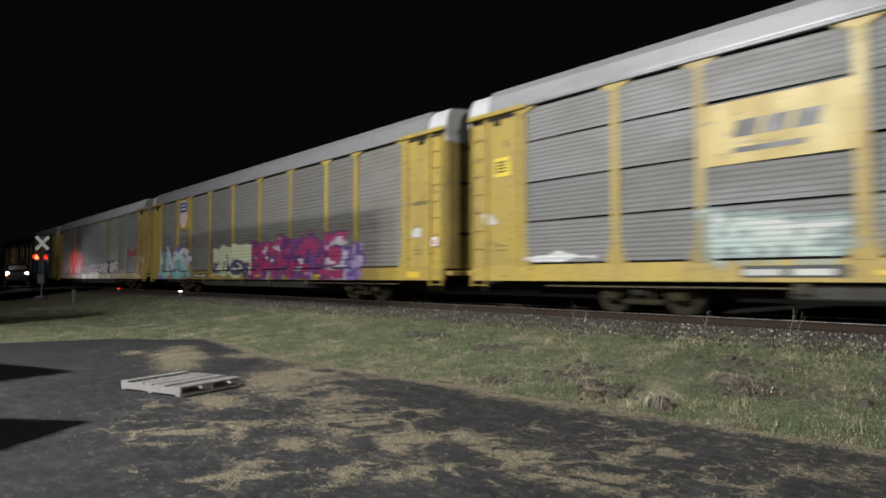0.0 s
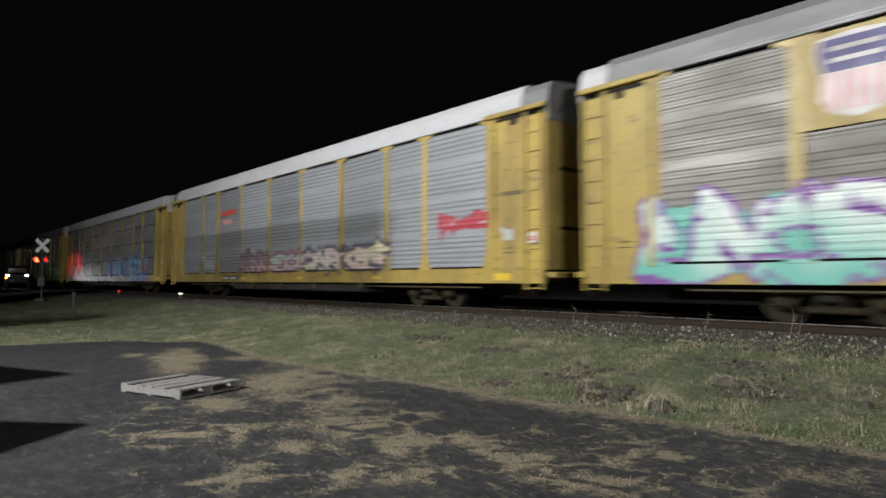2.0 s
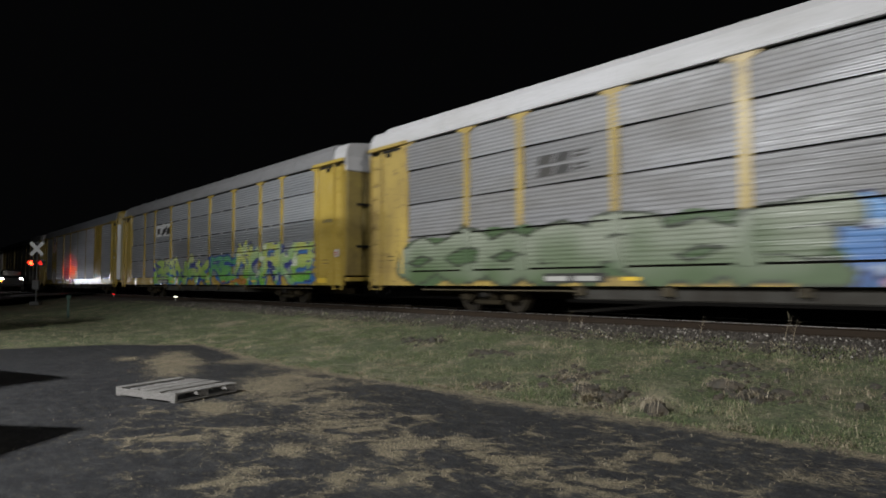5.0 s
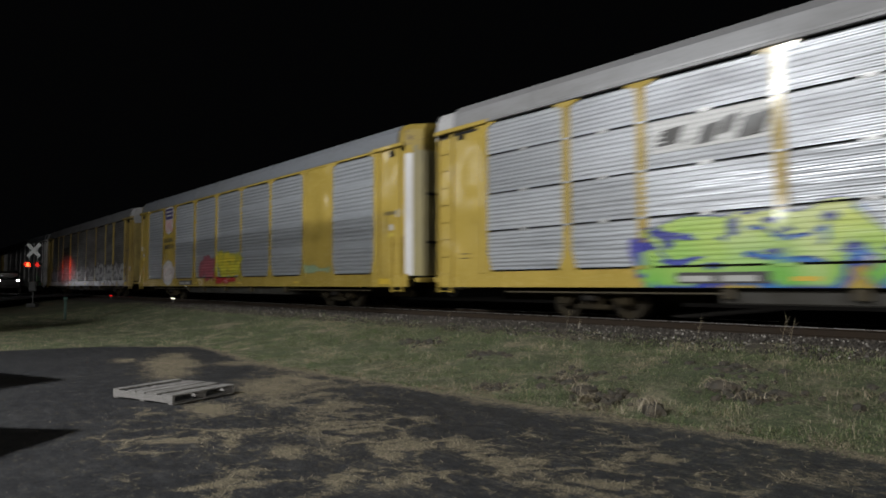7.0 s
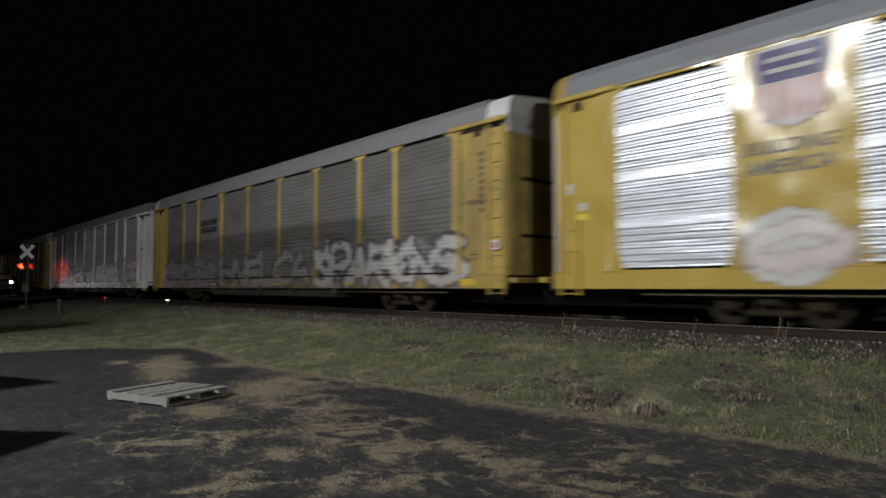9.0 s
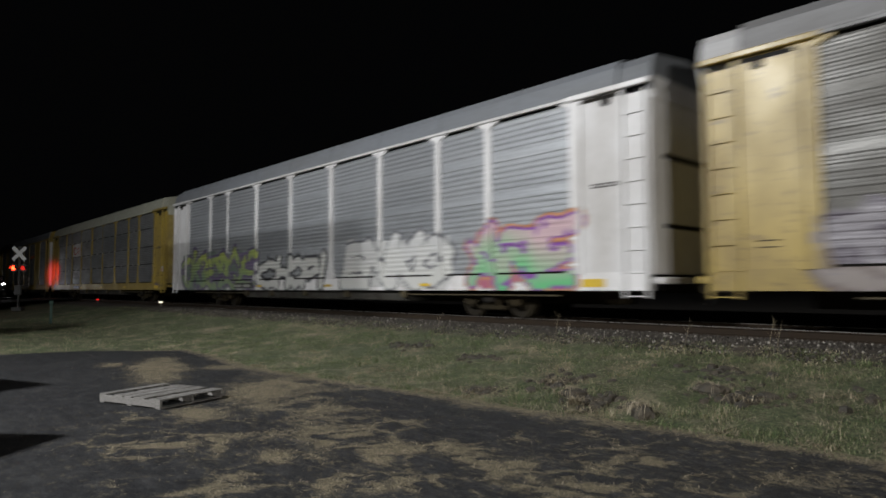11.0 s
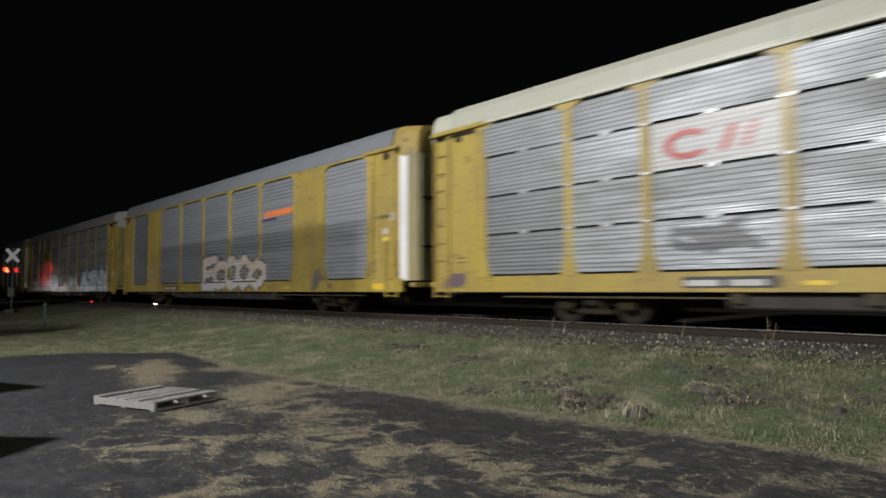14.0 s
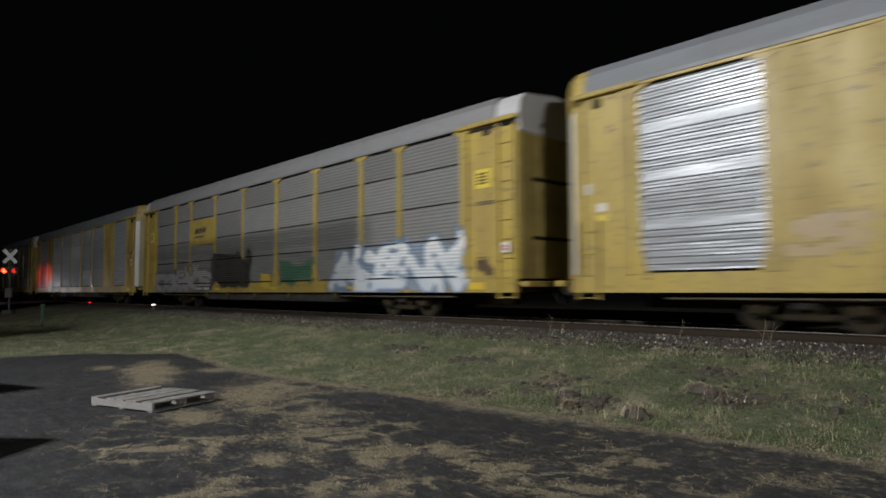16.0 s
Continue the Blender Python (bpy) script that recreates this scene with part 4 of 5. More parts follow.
def end_fixings(root, s, x, paint, kind, pieces, cap):
    """Door pillar, ladder and end wall at one end; s = 1 at the front, -1 at the rear."""
    def ux(u):
        return x - s * u
    smooth = kind == "smooth"
    lo, hi = sorted((ux(0.42 if smooth else 0.0), ux(1.87)))
    body = child("door_side", bar_grid(lo, hi, -1.5, 1.06, 5.1, paint, pieces, "door_side"), root, "painted end-door side")
    # folds of the door sheet
    for u, w in ((0.66, 0.09), (1.78, 0.12)):
        bm = box(bmesh.new(), ux(u) - w / 2, ux(u) + w / 2, -1.56, -1.5, 1.08, 5.06, 0.015)
        part("fold", bm, paint, body)
    bm = box(bmesh.new(), min(ux(0.42 if smooth else -0.02), ux(2.1)), max(ux(0.42 if smooth else -0.02), ux(2.1)), -1.62, -1.46, 5.08, 5.2, 0.02)
    part("header", bm, paint, root)
    bm = box(bmesh.new(), ux(1.05) - 0.10, ux(1.05) + 0.10, -1.57, -1.5, 4.82, 5.02, 0.02)
    part("latch", bm, M["black"], body)
    # ladder, short on the smooth-sided cars
    top, count = (2.3, 4) if smooth else (5.0, 9)
    first = 0.5 if smooth else 0.09
    lad = bmesh.new()
    for u in (first, first + 0.54):
        box(lad, ux(u) - 0.025, ux(u) + 0.025, -1.565, -1.51, 0.56, top)
    ladder = part("ladder", lad, paint, root)
    for i in range(count):
        z = 0.60 + i * 0.49
        part("rung", rod(bmesh.new(), (ux(first), -1.527, z), (ux(first + 0.54), -1.527, z), 0.013, 6), paint, ladder)
    if not smooth:
        # the header's shade on the door top, laid on as a black strip
        part("door_slot", box(bmesh.new(), min(ux(0.6), ux(1.75)), max(ux(0.6), ux(1.75)), -1.512, -1.49, 4.97, 5.05), M["black"], body, "black strip for the header's shade on the end door")
        part("end_hood", box(bmesh.new(), min(ux(-0.055), ux(0.2)), max(ux(-0.055), ux(0.2)), -1.46, 1.46, 4.76, 5.3, 0.03), M["white" if kind == "white" else cap], root, "plain hood over the end doors")
    if smooth:
        part("notice", box(bmesh.new(), ux(1.12) - 0.14, ux(1.12) + 0.14, -1.508, -1.495, 2.28, 2.42), M["notice"], body, "small bright yellow notice")
        part("notice", box(bmesh.new(), ux(1.12) - 0.1, ux(1.12) + 0.1, -1.508, -1.495, 2.5, 2.68), M["emblem_white"], body, "small pale notice")
        part("placard", box(bmesh.new(), ux(0.72) - 0.13, ux(0.72) + 0.13, -1.512, -1.495, 2.9, 3.14), M["emblem_white"], body, "small white placard")
    # end wall: two folding leaves
    for y0, y1 in ((-1.03 if smooth else -1.42, -0.72), (-0.70, 0.0), (0.02, 0.70), (0.72, 1.42)):
        bm = box(bmesh.new(), min(ux(-0.02), ux(0.08)), max(ux(-0.02), ux(0.08)), y0, y1, 1.06, 4.95, 0.03)
        part("end_door", bm, M[{"white": "white", "smooth": "end_slant"}.get(kind, "end")], root)
    for z in (2.05, 3.55):
        part("door_bar", box(bmesh.new(), min(ux(-0.06), ux(-0.02)), max(ux(-0.06), ux(-0.02)), -1.0, 1.0, z, z + 0.09), M["black"], root)
    if smooth:
        # cut-off corner: a narrow white strip, then a painted slant
        for z0, z1, (ua, ya), (ub, yb), stuff, label in (
                (1.06, 4.85, (0.42, -1.5), (0.23, -1.335), M["white"], "white corner strip"),
                (4.853, 5.1, (0.42, -1.5), (0.23, -1.335), paint, ""),
                (1.06, 5.1, (0.226, -1.331), (0.0, -1.12), M["end_slant"], "painted slanted corner")):
            prof = [(ux(ua), ya), (ux(ub), yb), (ux(ub), yb + 0.08), (ux(ua), ya + 0.08)]
            verts = [(x, y, z) for z in (z0, z1) for x, y in prof]
            faces = [(0, 1, 2, 3), (4, 5, 6, 7), (0, 1, 5, 4), (1, 2, 6, 5), (2, 3, 7, 6), (3, 0, 4, 7)]
            child("corner_strip", mesh_of("corner_strip", verts, faces, stuff), root, label)


def roof_mesh(material, x0, x1, ridge):
    prof = [(-1.56, 5.16), (-1.56, 5.24), (-1.49, 5.60), (-1.36, ridge - 0.16), (-0.7, ridge - 0.04), (0, ridge), (0.7, ridge - 0.04), (1.36, ridge - 0.16), (1.49, 5.60), (1.56, 5.24), (1.56, 5.16)]
    return extrude_x(prof, x0, x1, material, "roof", closed=True)


def autorack(label, panel="satin", paint="yellow", roof="roof", seams=False, kind="ladder", pieces=(), wide=(), cap="roof_white", ridge=5.95, sill=None, gloss=False):
    root = tagged(new("autorack_car"), label, "railcar", group="autorack cars of the train")
    pieces = list(pieces)
    P, S = M[paint], M[panel]
    # black box painted dark for the unlit inside behind the gaps; deck and underframe
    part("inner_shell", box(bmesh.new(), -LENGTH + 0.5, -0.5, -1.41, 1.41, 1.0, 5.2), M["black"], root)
    bm = box(bmesh.new(), -LENGTH + 1.5, -1.5, -0.35, 0.35, 0.38, 0.95, 0.02)
    part("centre_sill", bm, M["brown"], root)
    part("underframe", box(bmesh.new(), -19.2, -8.2, -1.33, 1.33, 0.40, 0.73, 0.03), M["underframe"], root, "grimy grey underframe")
    for u, w, z in ((8.3, 0.12, 0.5), (11.4, 0.1, 0.5), (14.2, 0.09, 0.52), (16.8, 0.12, 0.5), (19.0, 0.1, 0.5)):
        part("underframe_bracket", box(bmesh.new(), -u - w, -u + w, -1.46, -1.3, z, 0.74, 0.015), M["under"], root)
    part("brake_pipe", rod(bmesh.new(), (-LENGTH + 2.5, -1.3, 0.60), (-2.5, -1.3, 0.60), 0.025, 6), M["under"], root)
    child("side_sill", bar_grid(-LENGTH + (0.3 if kind == "smooth" else 0.05), -0.3 if kind == "smooth" else -0.05, -1.52, 0.72, 1.12, M[sill] if sill else P, pieces, "side_sill"), root)
    part("side_sill", box(bmesh.new(), -LENGTH + 0.05, -0.05, 1.44, 1.52, 0.70, 1.12), P, root)
    if kind == "smooth":
        part("top_rail", box(bmesh.new(), -LENGTH + 1.9, -1.9, -1.545, -1.46, 5.09, 5.16, 0.01), P, root)
    else:
        part("roof_edge", box(bmesh.new(), -LENGTH + 0.1, -0.1, -1.585, -1.46, 5.115, 5.19, 0.012), M["white"] if kind == "white" else M[roof], root)
    # corrugated panels between the posts
    for a, b in zip(POSTS, POSTS[1:]):
        if (a in wide):
            child("flat_panel", bar_grid(-b, -a, -1.515, 1.12, 5.1, M["yellow_gloss"] if gloss else P, pieces, "flat_panel"), root, "flat painted panel")
            for z in (2.35, 3.2, 4.3):
                part("weld_line", box(bmesh.new(), -b + 0.15, -a - 0.15, -1.519, -1.514, z, z + 0.012), P, root)
        for far in (False, True):
            if not far and a in wide:
                continue
            spans = ((1.17, 2.17), (2.21, 3.16), (3.20, 4.20), (4.24, 5.06)) if seams and not far else ((1.17, 5.05),)
            for z0, z1 in spans:
                yaw = WARP.uniform(-2.0, 2.0)
                mid = Matrix.Translation((-(a + b) / 2, -1.5, 0))
                child("panel", sheet(a + 0.06, b - 0.06, z0, z1, 0.105 if seams else 0.15, 0.0115 if seams else (0.013 if panel in ("dull", "khaki") else 0.018), S, pieces, far), root, at=mid @ Matrix.Rotation(radians(yaw), 4, "Z") @ mid.inverted())
    # panel-edge tabs, coloured pale for the reflections along them
    if kind == "smooth":
        for a, b in zip(POSTS, POSTS[1:]):
            if a not in wide:
                for u in (a + 0.13, b - 0.13):
                    if ("clips", 0) not in CACHE:
                        bm = bmesh.new()
                        for z in np.arange(1.3, 5.0, 0.16):
                            if (z - 1.17) % 0.99 < 0.78:
                                box(bm, -0.035, 0.035, -1.513, -1.485, z - 0.045, z + 0.045)
                        CACHE["clips", 0] = bpy.data.meshes.new("edge_strip")
                        bm.to_mesh(CACHE["clips", 0])
                        CACHE["clips", 0].materials.append(M["bracket"])
                    child("edge_strip", CACHE["clips", 0], root, at=pose(-u, 0, 0))
    for u in POSTS:
        for far in (False, True):
            key = ("post", u, paint, far)
            if any(p["at"][0] - 0.5 < u < p["at"][1] + 0.5 for p in pieces) or key not in CACHE:
                me = post_mesh(0.2, P, pieces, u, far)
                if not pieces:
                    CACHE[key] = me
            else:
                me = CACHE[key]
            child("post", me, root)
    # seam fittings, with glints at seams and posts put in as pale brackets
    if seams and panel in ("silver", "satin"):
        for a, b in zip(POSTS[1:-1], POSTS[2:]):
            for z in (2.19, 3.18, 4.22):
                for u, w, h, y in ((a, 0.12, 0.022, -1.545), ((a + b) / 2, 0.11, 0.045, -1.51)):
                    part("bracket", box(bmesh.new(), -u - w, -u + w, y, y + 0.03, z - h, z + h), M["bracket"], root)
    end_fixings(root, 1, 0.0, P, kind, pieces, cap)
    end_fixings(root, -1, -LENGTH, P, kind, pieces, cap)
    part("door_side", box(bmesh.new(), -1.87, 0, 1.44, 1.52, 1.06, 5.1), P, root)
    part("door_side", box(bmesh.new(), -LENGTH, -LENGTH + 1.87, 1.44, 1.52, 1.06, 5.1), P, root)
    # roof with end caps
    child("roof", roof_mesh(M[roof], -LENGTH + 0.75, -0.75, ridge), root)
    low = 0.0 if kind == "smooth" else 0.05
    for s, x in ((1, 0.0), (-1, -LENGTH)):
        prof = [(-1.5, 4.95), (-1.5, 5.22), (-1.43, 5.60 - low), (-1.30, ridge - 0.16 - low), (0, ridge - low), (1.30, ridge - 0.16 - low), (1.43, 5.60 - low), (1.5, 5.22), (1.5, 4.95)]
        # the smooth cars' corners are cut off at a slant
        stations = ((0.75, 1.0), (0.42, 1.0), (0.0, 0.75)) if kind == "smooth" else ((0.75, 1.0), (-0.05, 1.0))
        verts = [(x - s * d, y * k, z) for d, k in stations for y, z in prof]
        n = len(prof)
        faces = [(r * n + i, r * n + (i + 1) % n, (r + 1) * n + (i + 1) % n, (r + 1) * n + i) for r in range(len(stations) - 1) for i in range(n)]
        faces += [tuple(range(n)), tuple(range((len(stations) - 1) * n, len(stations) * n))]
        child("roof_end", mesh_of("roof_end", verts, faces, M[cap]), root, "sloped roof end cap")
    for i in range(1, 9):
        u = 0.75 + i * (LENGTH - 1.5) / 9
        prof = [(-1.575, 5.2), (-1.50, 5.61), (-1.37, ridge - 0.145), (0, ridge + 0.015), (1.37, ridge - 0.145), (1.3, ridge - 0.2), (-1.3, ridge - 0.2), (-1.46, 5.58), (-1.54, 5.2)]
        child("roof_seam", extrude_x(prof, -u - 0.02, -u + 0.02, M[roof], "roof_seam"), root)
    # running gear and couplers
    for u in (5.0, LENGTH - 5.0):
        bogie(root, u, *WHEEL_MESHES)
    for s, x in ((1, 0.0), (-1, -LENGTH)):
        bm = box(bmesh.new(), min(x - s * 0.6, x + s * 0.42), max(x - s * 0.6, x + s * 0.42), -0.09, 0.09, 0.66, 0.86, 0.02)
        box(bm, min(x + s * 0.40, x + s * 0.60), max(x + s * 0.40, x + s * 0.60), -0.16, 0.16, 0.62, 0.92, 0.04)
        part("coupler", bm, M["brown"], root)
        bm = box(bmesh.new(), min(x, x + s * 0.22), max(x, x + s * 0.22), -1.45, 1.45, 0.86, 1.0, 0.02)
        part("end_platform", bm, P, root)
        bm = rod(bmesh.new(), (x + s * 0.15, -0.45, 0.85), (x + s * 0.5, -0.4, 0.42), 0.022)
        part("brake_hose", bm, M["black"], root)
    bm = box(bmesh.new(), -1.75, -1.15, -1.535, -1.5, 0.8, 0.98)
    part("reflective_mark", bm, M["amber"], root, "bright yellow reflective mark")
    for u in (7.2, 12.4, 17.6):
        part("reflective_mark", box(bmesh.new(), -u - 0.22, -u + 0.22, -1.532, -1.5, 0.84, 0.92), M["amber"], root)
    if kind == "ladder":
        for u in (1.2, LENGTH - 1.2):
            if panel == "matte":
                part("notice", box(bmesh.new(), -u - 0.28, -u + 0.28, -1.512, -1.5, 3.45, 3.95), M["notice"], root, "bright yellow notice with dark lines")
                bars(root, u - 0.2, u + 0.2, 3.55, 3.88, M["under"], 4, 2, y=-1.516)
            for z in (1.5, 1.62):
                bars(root, u - 0.25, u + 0.25, z, z + 0.03, M["under"], 1, 1, y=-1.508)
        sign = part("placard", box(bmesh.new(), -0.50, -0.24, -1.585, -1.565, 1.72, 1.98), M["emblem_white"], root, "small white placard with red marks")
        bars(sign, 0.28, 0.46, 1.78, 1.92, M["red"], 2, 1, y=-1.589)
    box_me = box(bmesh.new(), -20.0, -18.2, -1.53, -1.5, 0.80, 1.02)
    part("stencil_panel", box_me, M["ink"], root, "dark data panel")
    bars(root, 18.25, 19.95, 0.84, 1.0, M["lettergrey"], 1, 2, y=-1.536)
    bars(root, 0.75, 1.45, 3.0, 3.12, M["ink"], 2, 3, y=-1.508)
    return root


def spray(u0, u1, z0, z1, **more):
    return dict(at=(u0, u1, z0, z1), **more)


WHITE, BLACKP = (0.72, 0.72, 0.70), (0.03, 0.03, 0.035)
WHEEL_MESHES = wheel_meshes()
TRAIN = []


def train():
    add = TRAIN.append
    c = autorack("silver autorack with yellow posts and faded graffiti", "matte", "yellow", "roof", True, pieces=[
        spray(18.4, 20.5, 1.15, 1.85, fade=0.7, word="HRNE", outline=(0.22, 0.30, 0.28), fill=[(0.36, 0.54, 0.48), (0.6, 0.63, 0.6)], cloud=(0.28, 0.34, 0.32), thick=0.2, seed=1),
        spray(23.2, 25.5, 1.15, 1.42, cloud=(0.6, 0.6, 0.6), seed=2), spray(26.2, 27.0, 2.05, 2.5, cloud=(0.5, 0.48, 0.45), seed=3)])
    plate(c, 18.07, 20.66, 2.95, 4.15, M["yellow"], "yellow name board with dark bars")
    bars(c, 18.5, 20.1, 3.45, 3.9, M["ink"], 1, 3, slant=0.1)
    bars(c, 18.5, 20.1, 3.15, 3.3, M["ink"], 1, 1)
    add(c)
    c = autorack("warm grey autorack with magenta and teal graffiti", "khaki", "yellow", "roof", False, pieces=[
        spray(4.3, 6.1, 0.74, 1.95, word="EI", cloud=(0.30, 0.22, 0.48), outline=(0.12, 0.06, 0.25), fill=[(0.30, 0.2, 0.5), (0.7, 0.66, 0.75)], seed=48, thick=0.2), spray(5.6, 13.1, 0.74, 2.4, word="SKRANE", marks=-0.3, cloud=(0.17, 0.04, 0.16), outline=(0.09, 0.03, 0.15), fill=[(0.34, 0.03, 0.12), (0.36, 0.045, 0.15)], drop=[(0.14, 0.08, 0.3), (0.5, 0.5, 0.52)], shine=(0.6, 0.5, 0.57), seed=4, thick=0.19, line=0.05, bend=0.28),
        spray(12.9, 17.7, 0.74, 2.4, cloud=(0.66, 0.70, 0.47), seed=5), spray(13.3, 17.4, 0.95, 1.5, word="LINES", outline=(0.08, 0.06, 0.14), fill=[(0.06, 0.05, 0.1), (0.1, 0.06, 0.2)], seed=6, thick=0.1, line=0.02),
        spray(20.9, 25.7, 0.74, 2.35, word="LNCR", cloud=(0.14, 0.46, 0.38), outline=(0.20, 0.08, 0.32), fill=[(0.16, 0.50, 0.42), (0.74, 0.78, 0.76)], seed=7, thick=0.24, line=0.05),
        spray(1.0, 1.5, 1.95, 2.4, cloud=(0.5, 0.5, 0.47), seed=8)], wide=())
    plate(c, 20.7, 22.75, 3.4, 5.06, M["yellow"], "yellow board with a shield emblem")
    shield(c, 21.75, 3.62, 1.15)
    add(c)
    c = autorack("bright silver autorack with a white roof and pastel graffiti", "silver", "yellow_dull", "roof_white", False, cap="roof", pieces=[
        spray(6.8, 9.3, 1.2, 1.95, word="KES", cloud=(0.55, 0.45, 0.5), outline=(0.08, 0.05, 0.08), fill=[(0.75, 0.55, 0.5), (0.75, 0.7, 0.45)], seed=9, fade=0.85),
        spray(9.6, 12.2, 1.2, 1.95, word="CAR", cloud=(0.62, 0.5, 0.55), outline=(0.06, 0.05, 0.06), fill=[(0.75, 0.72, 0.5), (0.72, 0.55, 0.6)], seed=10, fade=0.85),
        spray(12.5, 15.0, 1.2, 1.9, word="SO", cloud=(0.45, 0.6, 0.52), outline=(0.3, 0.1, 0.15), fill=[(0.65, 0.45, 0.5), (0.5, 0.66, 0.55)], seed=11, fade=0.8),
        spray(15.4, 17.9, 1.2, 1.85, word="RANK", outline=(0.12, 0.05, 0.07), fill=[(0.7, 0.4, 0.45), (0.15, 0.1, 0.12)], cloud=(0.4, 0.3, 0.34), seed=12, fade=0.8),
        spray(2.1, 4.1, 2.25, 2.6, word="ESE", outline=(0.45, 0.06, 0.09), fill=[(0.45, 0.06, 0.09), (0.5, 0.1, 0.1)], cloud=(0.6, 0.4, 0.42), seed=13, thick=0.1, line=0.02),
        spray(21.2, 22.7, 1.2, 2.0, cloud=(0.55, 0.55, 0.6), seed=14, fade=0.6), spray(1.0, 1.5, 1.8, 2.2, cloud=(0.5, 0.5, 0.47), seed=8)])
    shape(c, "emblem", [(20.4, 3.85), (18.6, 3.9), (18.6, 4.12), (20.4, 4.1)], -1.508, M["red"], "red bar emblem")
    bars(c, 19.0, 20.1, 3.45, 3.8, M["pink"], 1, 2, y=-1.506)
    add(c)
    c = autorack("blue-grey autorack with a white roof and blue graffiti", "slate", "yellow_dull", "roof_white", True, pieces=[
        spray(4.2, 13.3, 0.72, 1.1, cloud=(0.08, 0.24, 0.42), seed=49), spray(8.0, 9.6, 0.72, 1.1, cloud=(0.5, 0.26, 0.07), seed=50),
        spray(3.5, 13.4, 0.80, 2.4, word="NAKEL", outline=(0.04, 0.05, 0.14), fill=[(0.07, 0.16, 0.44), (0.16, 0.36, 0.66), (0.12, 0.28, 0.44), (0.2, 0.42, 0.6)], drop=[(0.06, 0.14, 0.34), (0.58, 0.27, 0.36), (0.55, 0.3, 0.36)], shine=(0.45, 0.52, 0.64), seed=15, thick=0.19, line=0.05, bend=0.2),
        spray(13.5, 25.6, 0.74, 2.2, word="OCOSROE", cloud=(0.08, 0.13, 0.06), outline=(0.05, 0.06, 0.04), fill=[(0.09, 0.14, 0.06), (0.30, 0.33, 0.26)], seed=16, thick=0.2, line=0.04, bend=0.15, plain=True)])
    bars(c, 18.6, 20.2, 3.4, 4.0, M["ink"], 2, 3, y=-1.508, slant=0.1)
    add(c)
    c = autorack("bright silver autorack with lime green and blue graffiti", "silver", "yellow_gloss", "roof", True, pieces=[
        spray(18.1, 20.55, 3.48, 4.18, board=(0.74, 0.74, 0.74)),
        spray(19.6, 21.0, 0.9, 1.75, cloud=(0.08, 0.08, 0.4), seed=17), spray(16.6, 18.2, 1.0, 1.7, cloud=(0.10, 0.16, 0.5), seed=44), spray(13.0, 14.2, 0.8, 1.6, cloud=(0.07, 0.2, 0.55), seed=45),
        spray(12.2, 20.6, 0.74, 2.15, word="SENAK", outline=(0.06, 0.07, 0.32), halo=(0.08, 0.09, 0.42), fill=[(0.20, 0.55, 0.10), (0.68, 0.78, 0.22), (0.24, 0.58, 0.12), (0.74, 0.80, 0.36)], drop=[(0.05, 0.08, 0.42), (0.05, 0.2, 0.55)], seed=17, thick=0.17, line=0.03, bend=0.24),
        spray(9.4, 11.8, 0.8, 1.45, cloud=(0.05, 0.2, 0.55), seed=46),
        spray(9.0, 12.1, 0.85, 2.05, word="RE", outline=(0.05, 0.10, 0.35), fill=[(0.22, 0.55, 0.12), (0.14, 0.45, 0.28)], seed=18, thick=0.13, line=0.05, bend=0.32),
        spray(2.3, 9.0, 0.74, 2.45, word="NORKE", outline=(0.05, 0.05, 0.28), halo=(0.1, 0.1, 0.45), fill=[(0.22, 0.58, 0.10), (0.70, 0.74, 0.22), (0.2, 0.5, 0.2), (0.66, 0.78, 0.4)], drop=[(0.05, 0.2, 0.55), (0.06, 0.08, 0.36)], shine=(0.8, 0.84, 0.7), seed=19, thick=0.18, line=0.03, bend=0.24),
        spray(7.9, 11.0, 0.74, 1.02, cloud=(0.62, 0.25, 0.06), seed=20)])
    for a, b, lo, hi in ((20.45, 19.95, 3.62, 4.0), (19.9, 19.75, 3.6, 3.72), (19.55, 19.2, 3.55, 3.95), (19.1, 18.85, 3.68, 4.05), (18.75, 18.25, 3.55, 3.98)):
        shape(c, "emblem", [(a, lo), (b, lo + 0.03), (b - 0.16, hi), (a - 0.16, hi - 0.05)], -1.509, M["ink"])
    add(c)
    c = autorack("yellow-framed silver autorack with a shield emblem and small graffiti", "bright", "yellow_gloss", "roof_dark", False, "smooth", wide=(4.67, 20.76), cap="yellow", gloss=True, pieces=[
        spray(15.5, 17.0, 1.2, 2.0, word="RE", outline=(0.35, 0.04, 0.07), fill=[(0.5, 0.06, 0.1), (0.5, 0.08, 0.12)], fade=0.9, bend=0.25, thick=0.2, seed=21),
        spray(12.6, 14.7, 1.2, 1.85, cloud=(0.62, 0.50, 0.04), seed=22), spray(12.3, 15.0, 1.15, 2.25, word="NRA", outline=(0.45, 0.42, 0.05), fill=[(0.7, 0.66, 0.06), (0.8, 0.64, 0.05)], seed=23, thick=0.2, line=0.05),
        spray(12.6, 15.0, 0.95, 1.08, cloud=(0.5, 0.05, 0.05), seed=24), spray(20.85, 22.9, 0.72, 2.2, round=(0.62, 0.62, 0.60), seed=25), spray(21.1, 22.6, 0.95, 1.95, word="O", outline=(0.5, 0.44, 0.42), fill=[(0.68, 0.6, 0.58), (0.7, 0.68, 0.66)], seed=47, thick=0.15, line=0.03),
        spray(4.6, 6.5, 1.15, 1.5, cloud=(0.25, 0.55, 0.45), seed=26, fade=0.6)])
    shield(c, 21.75, 3.7, 1.2)
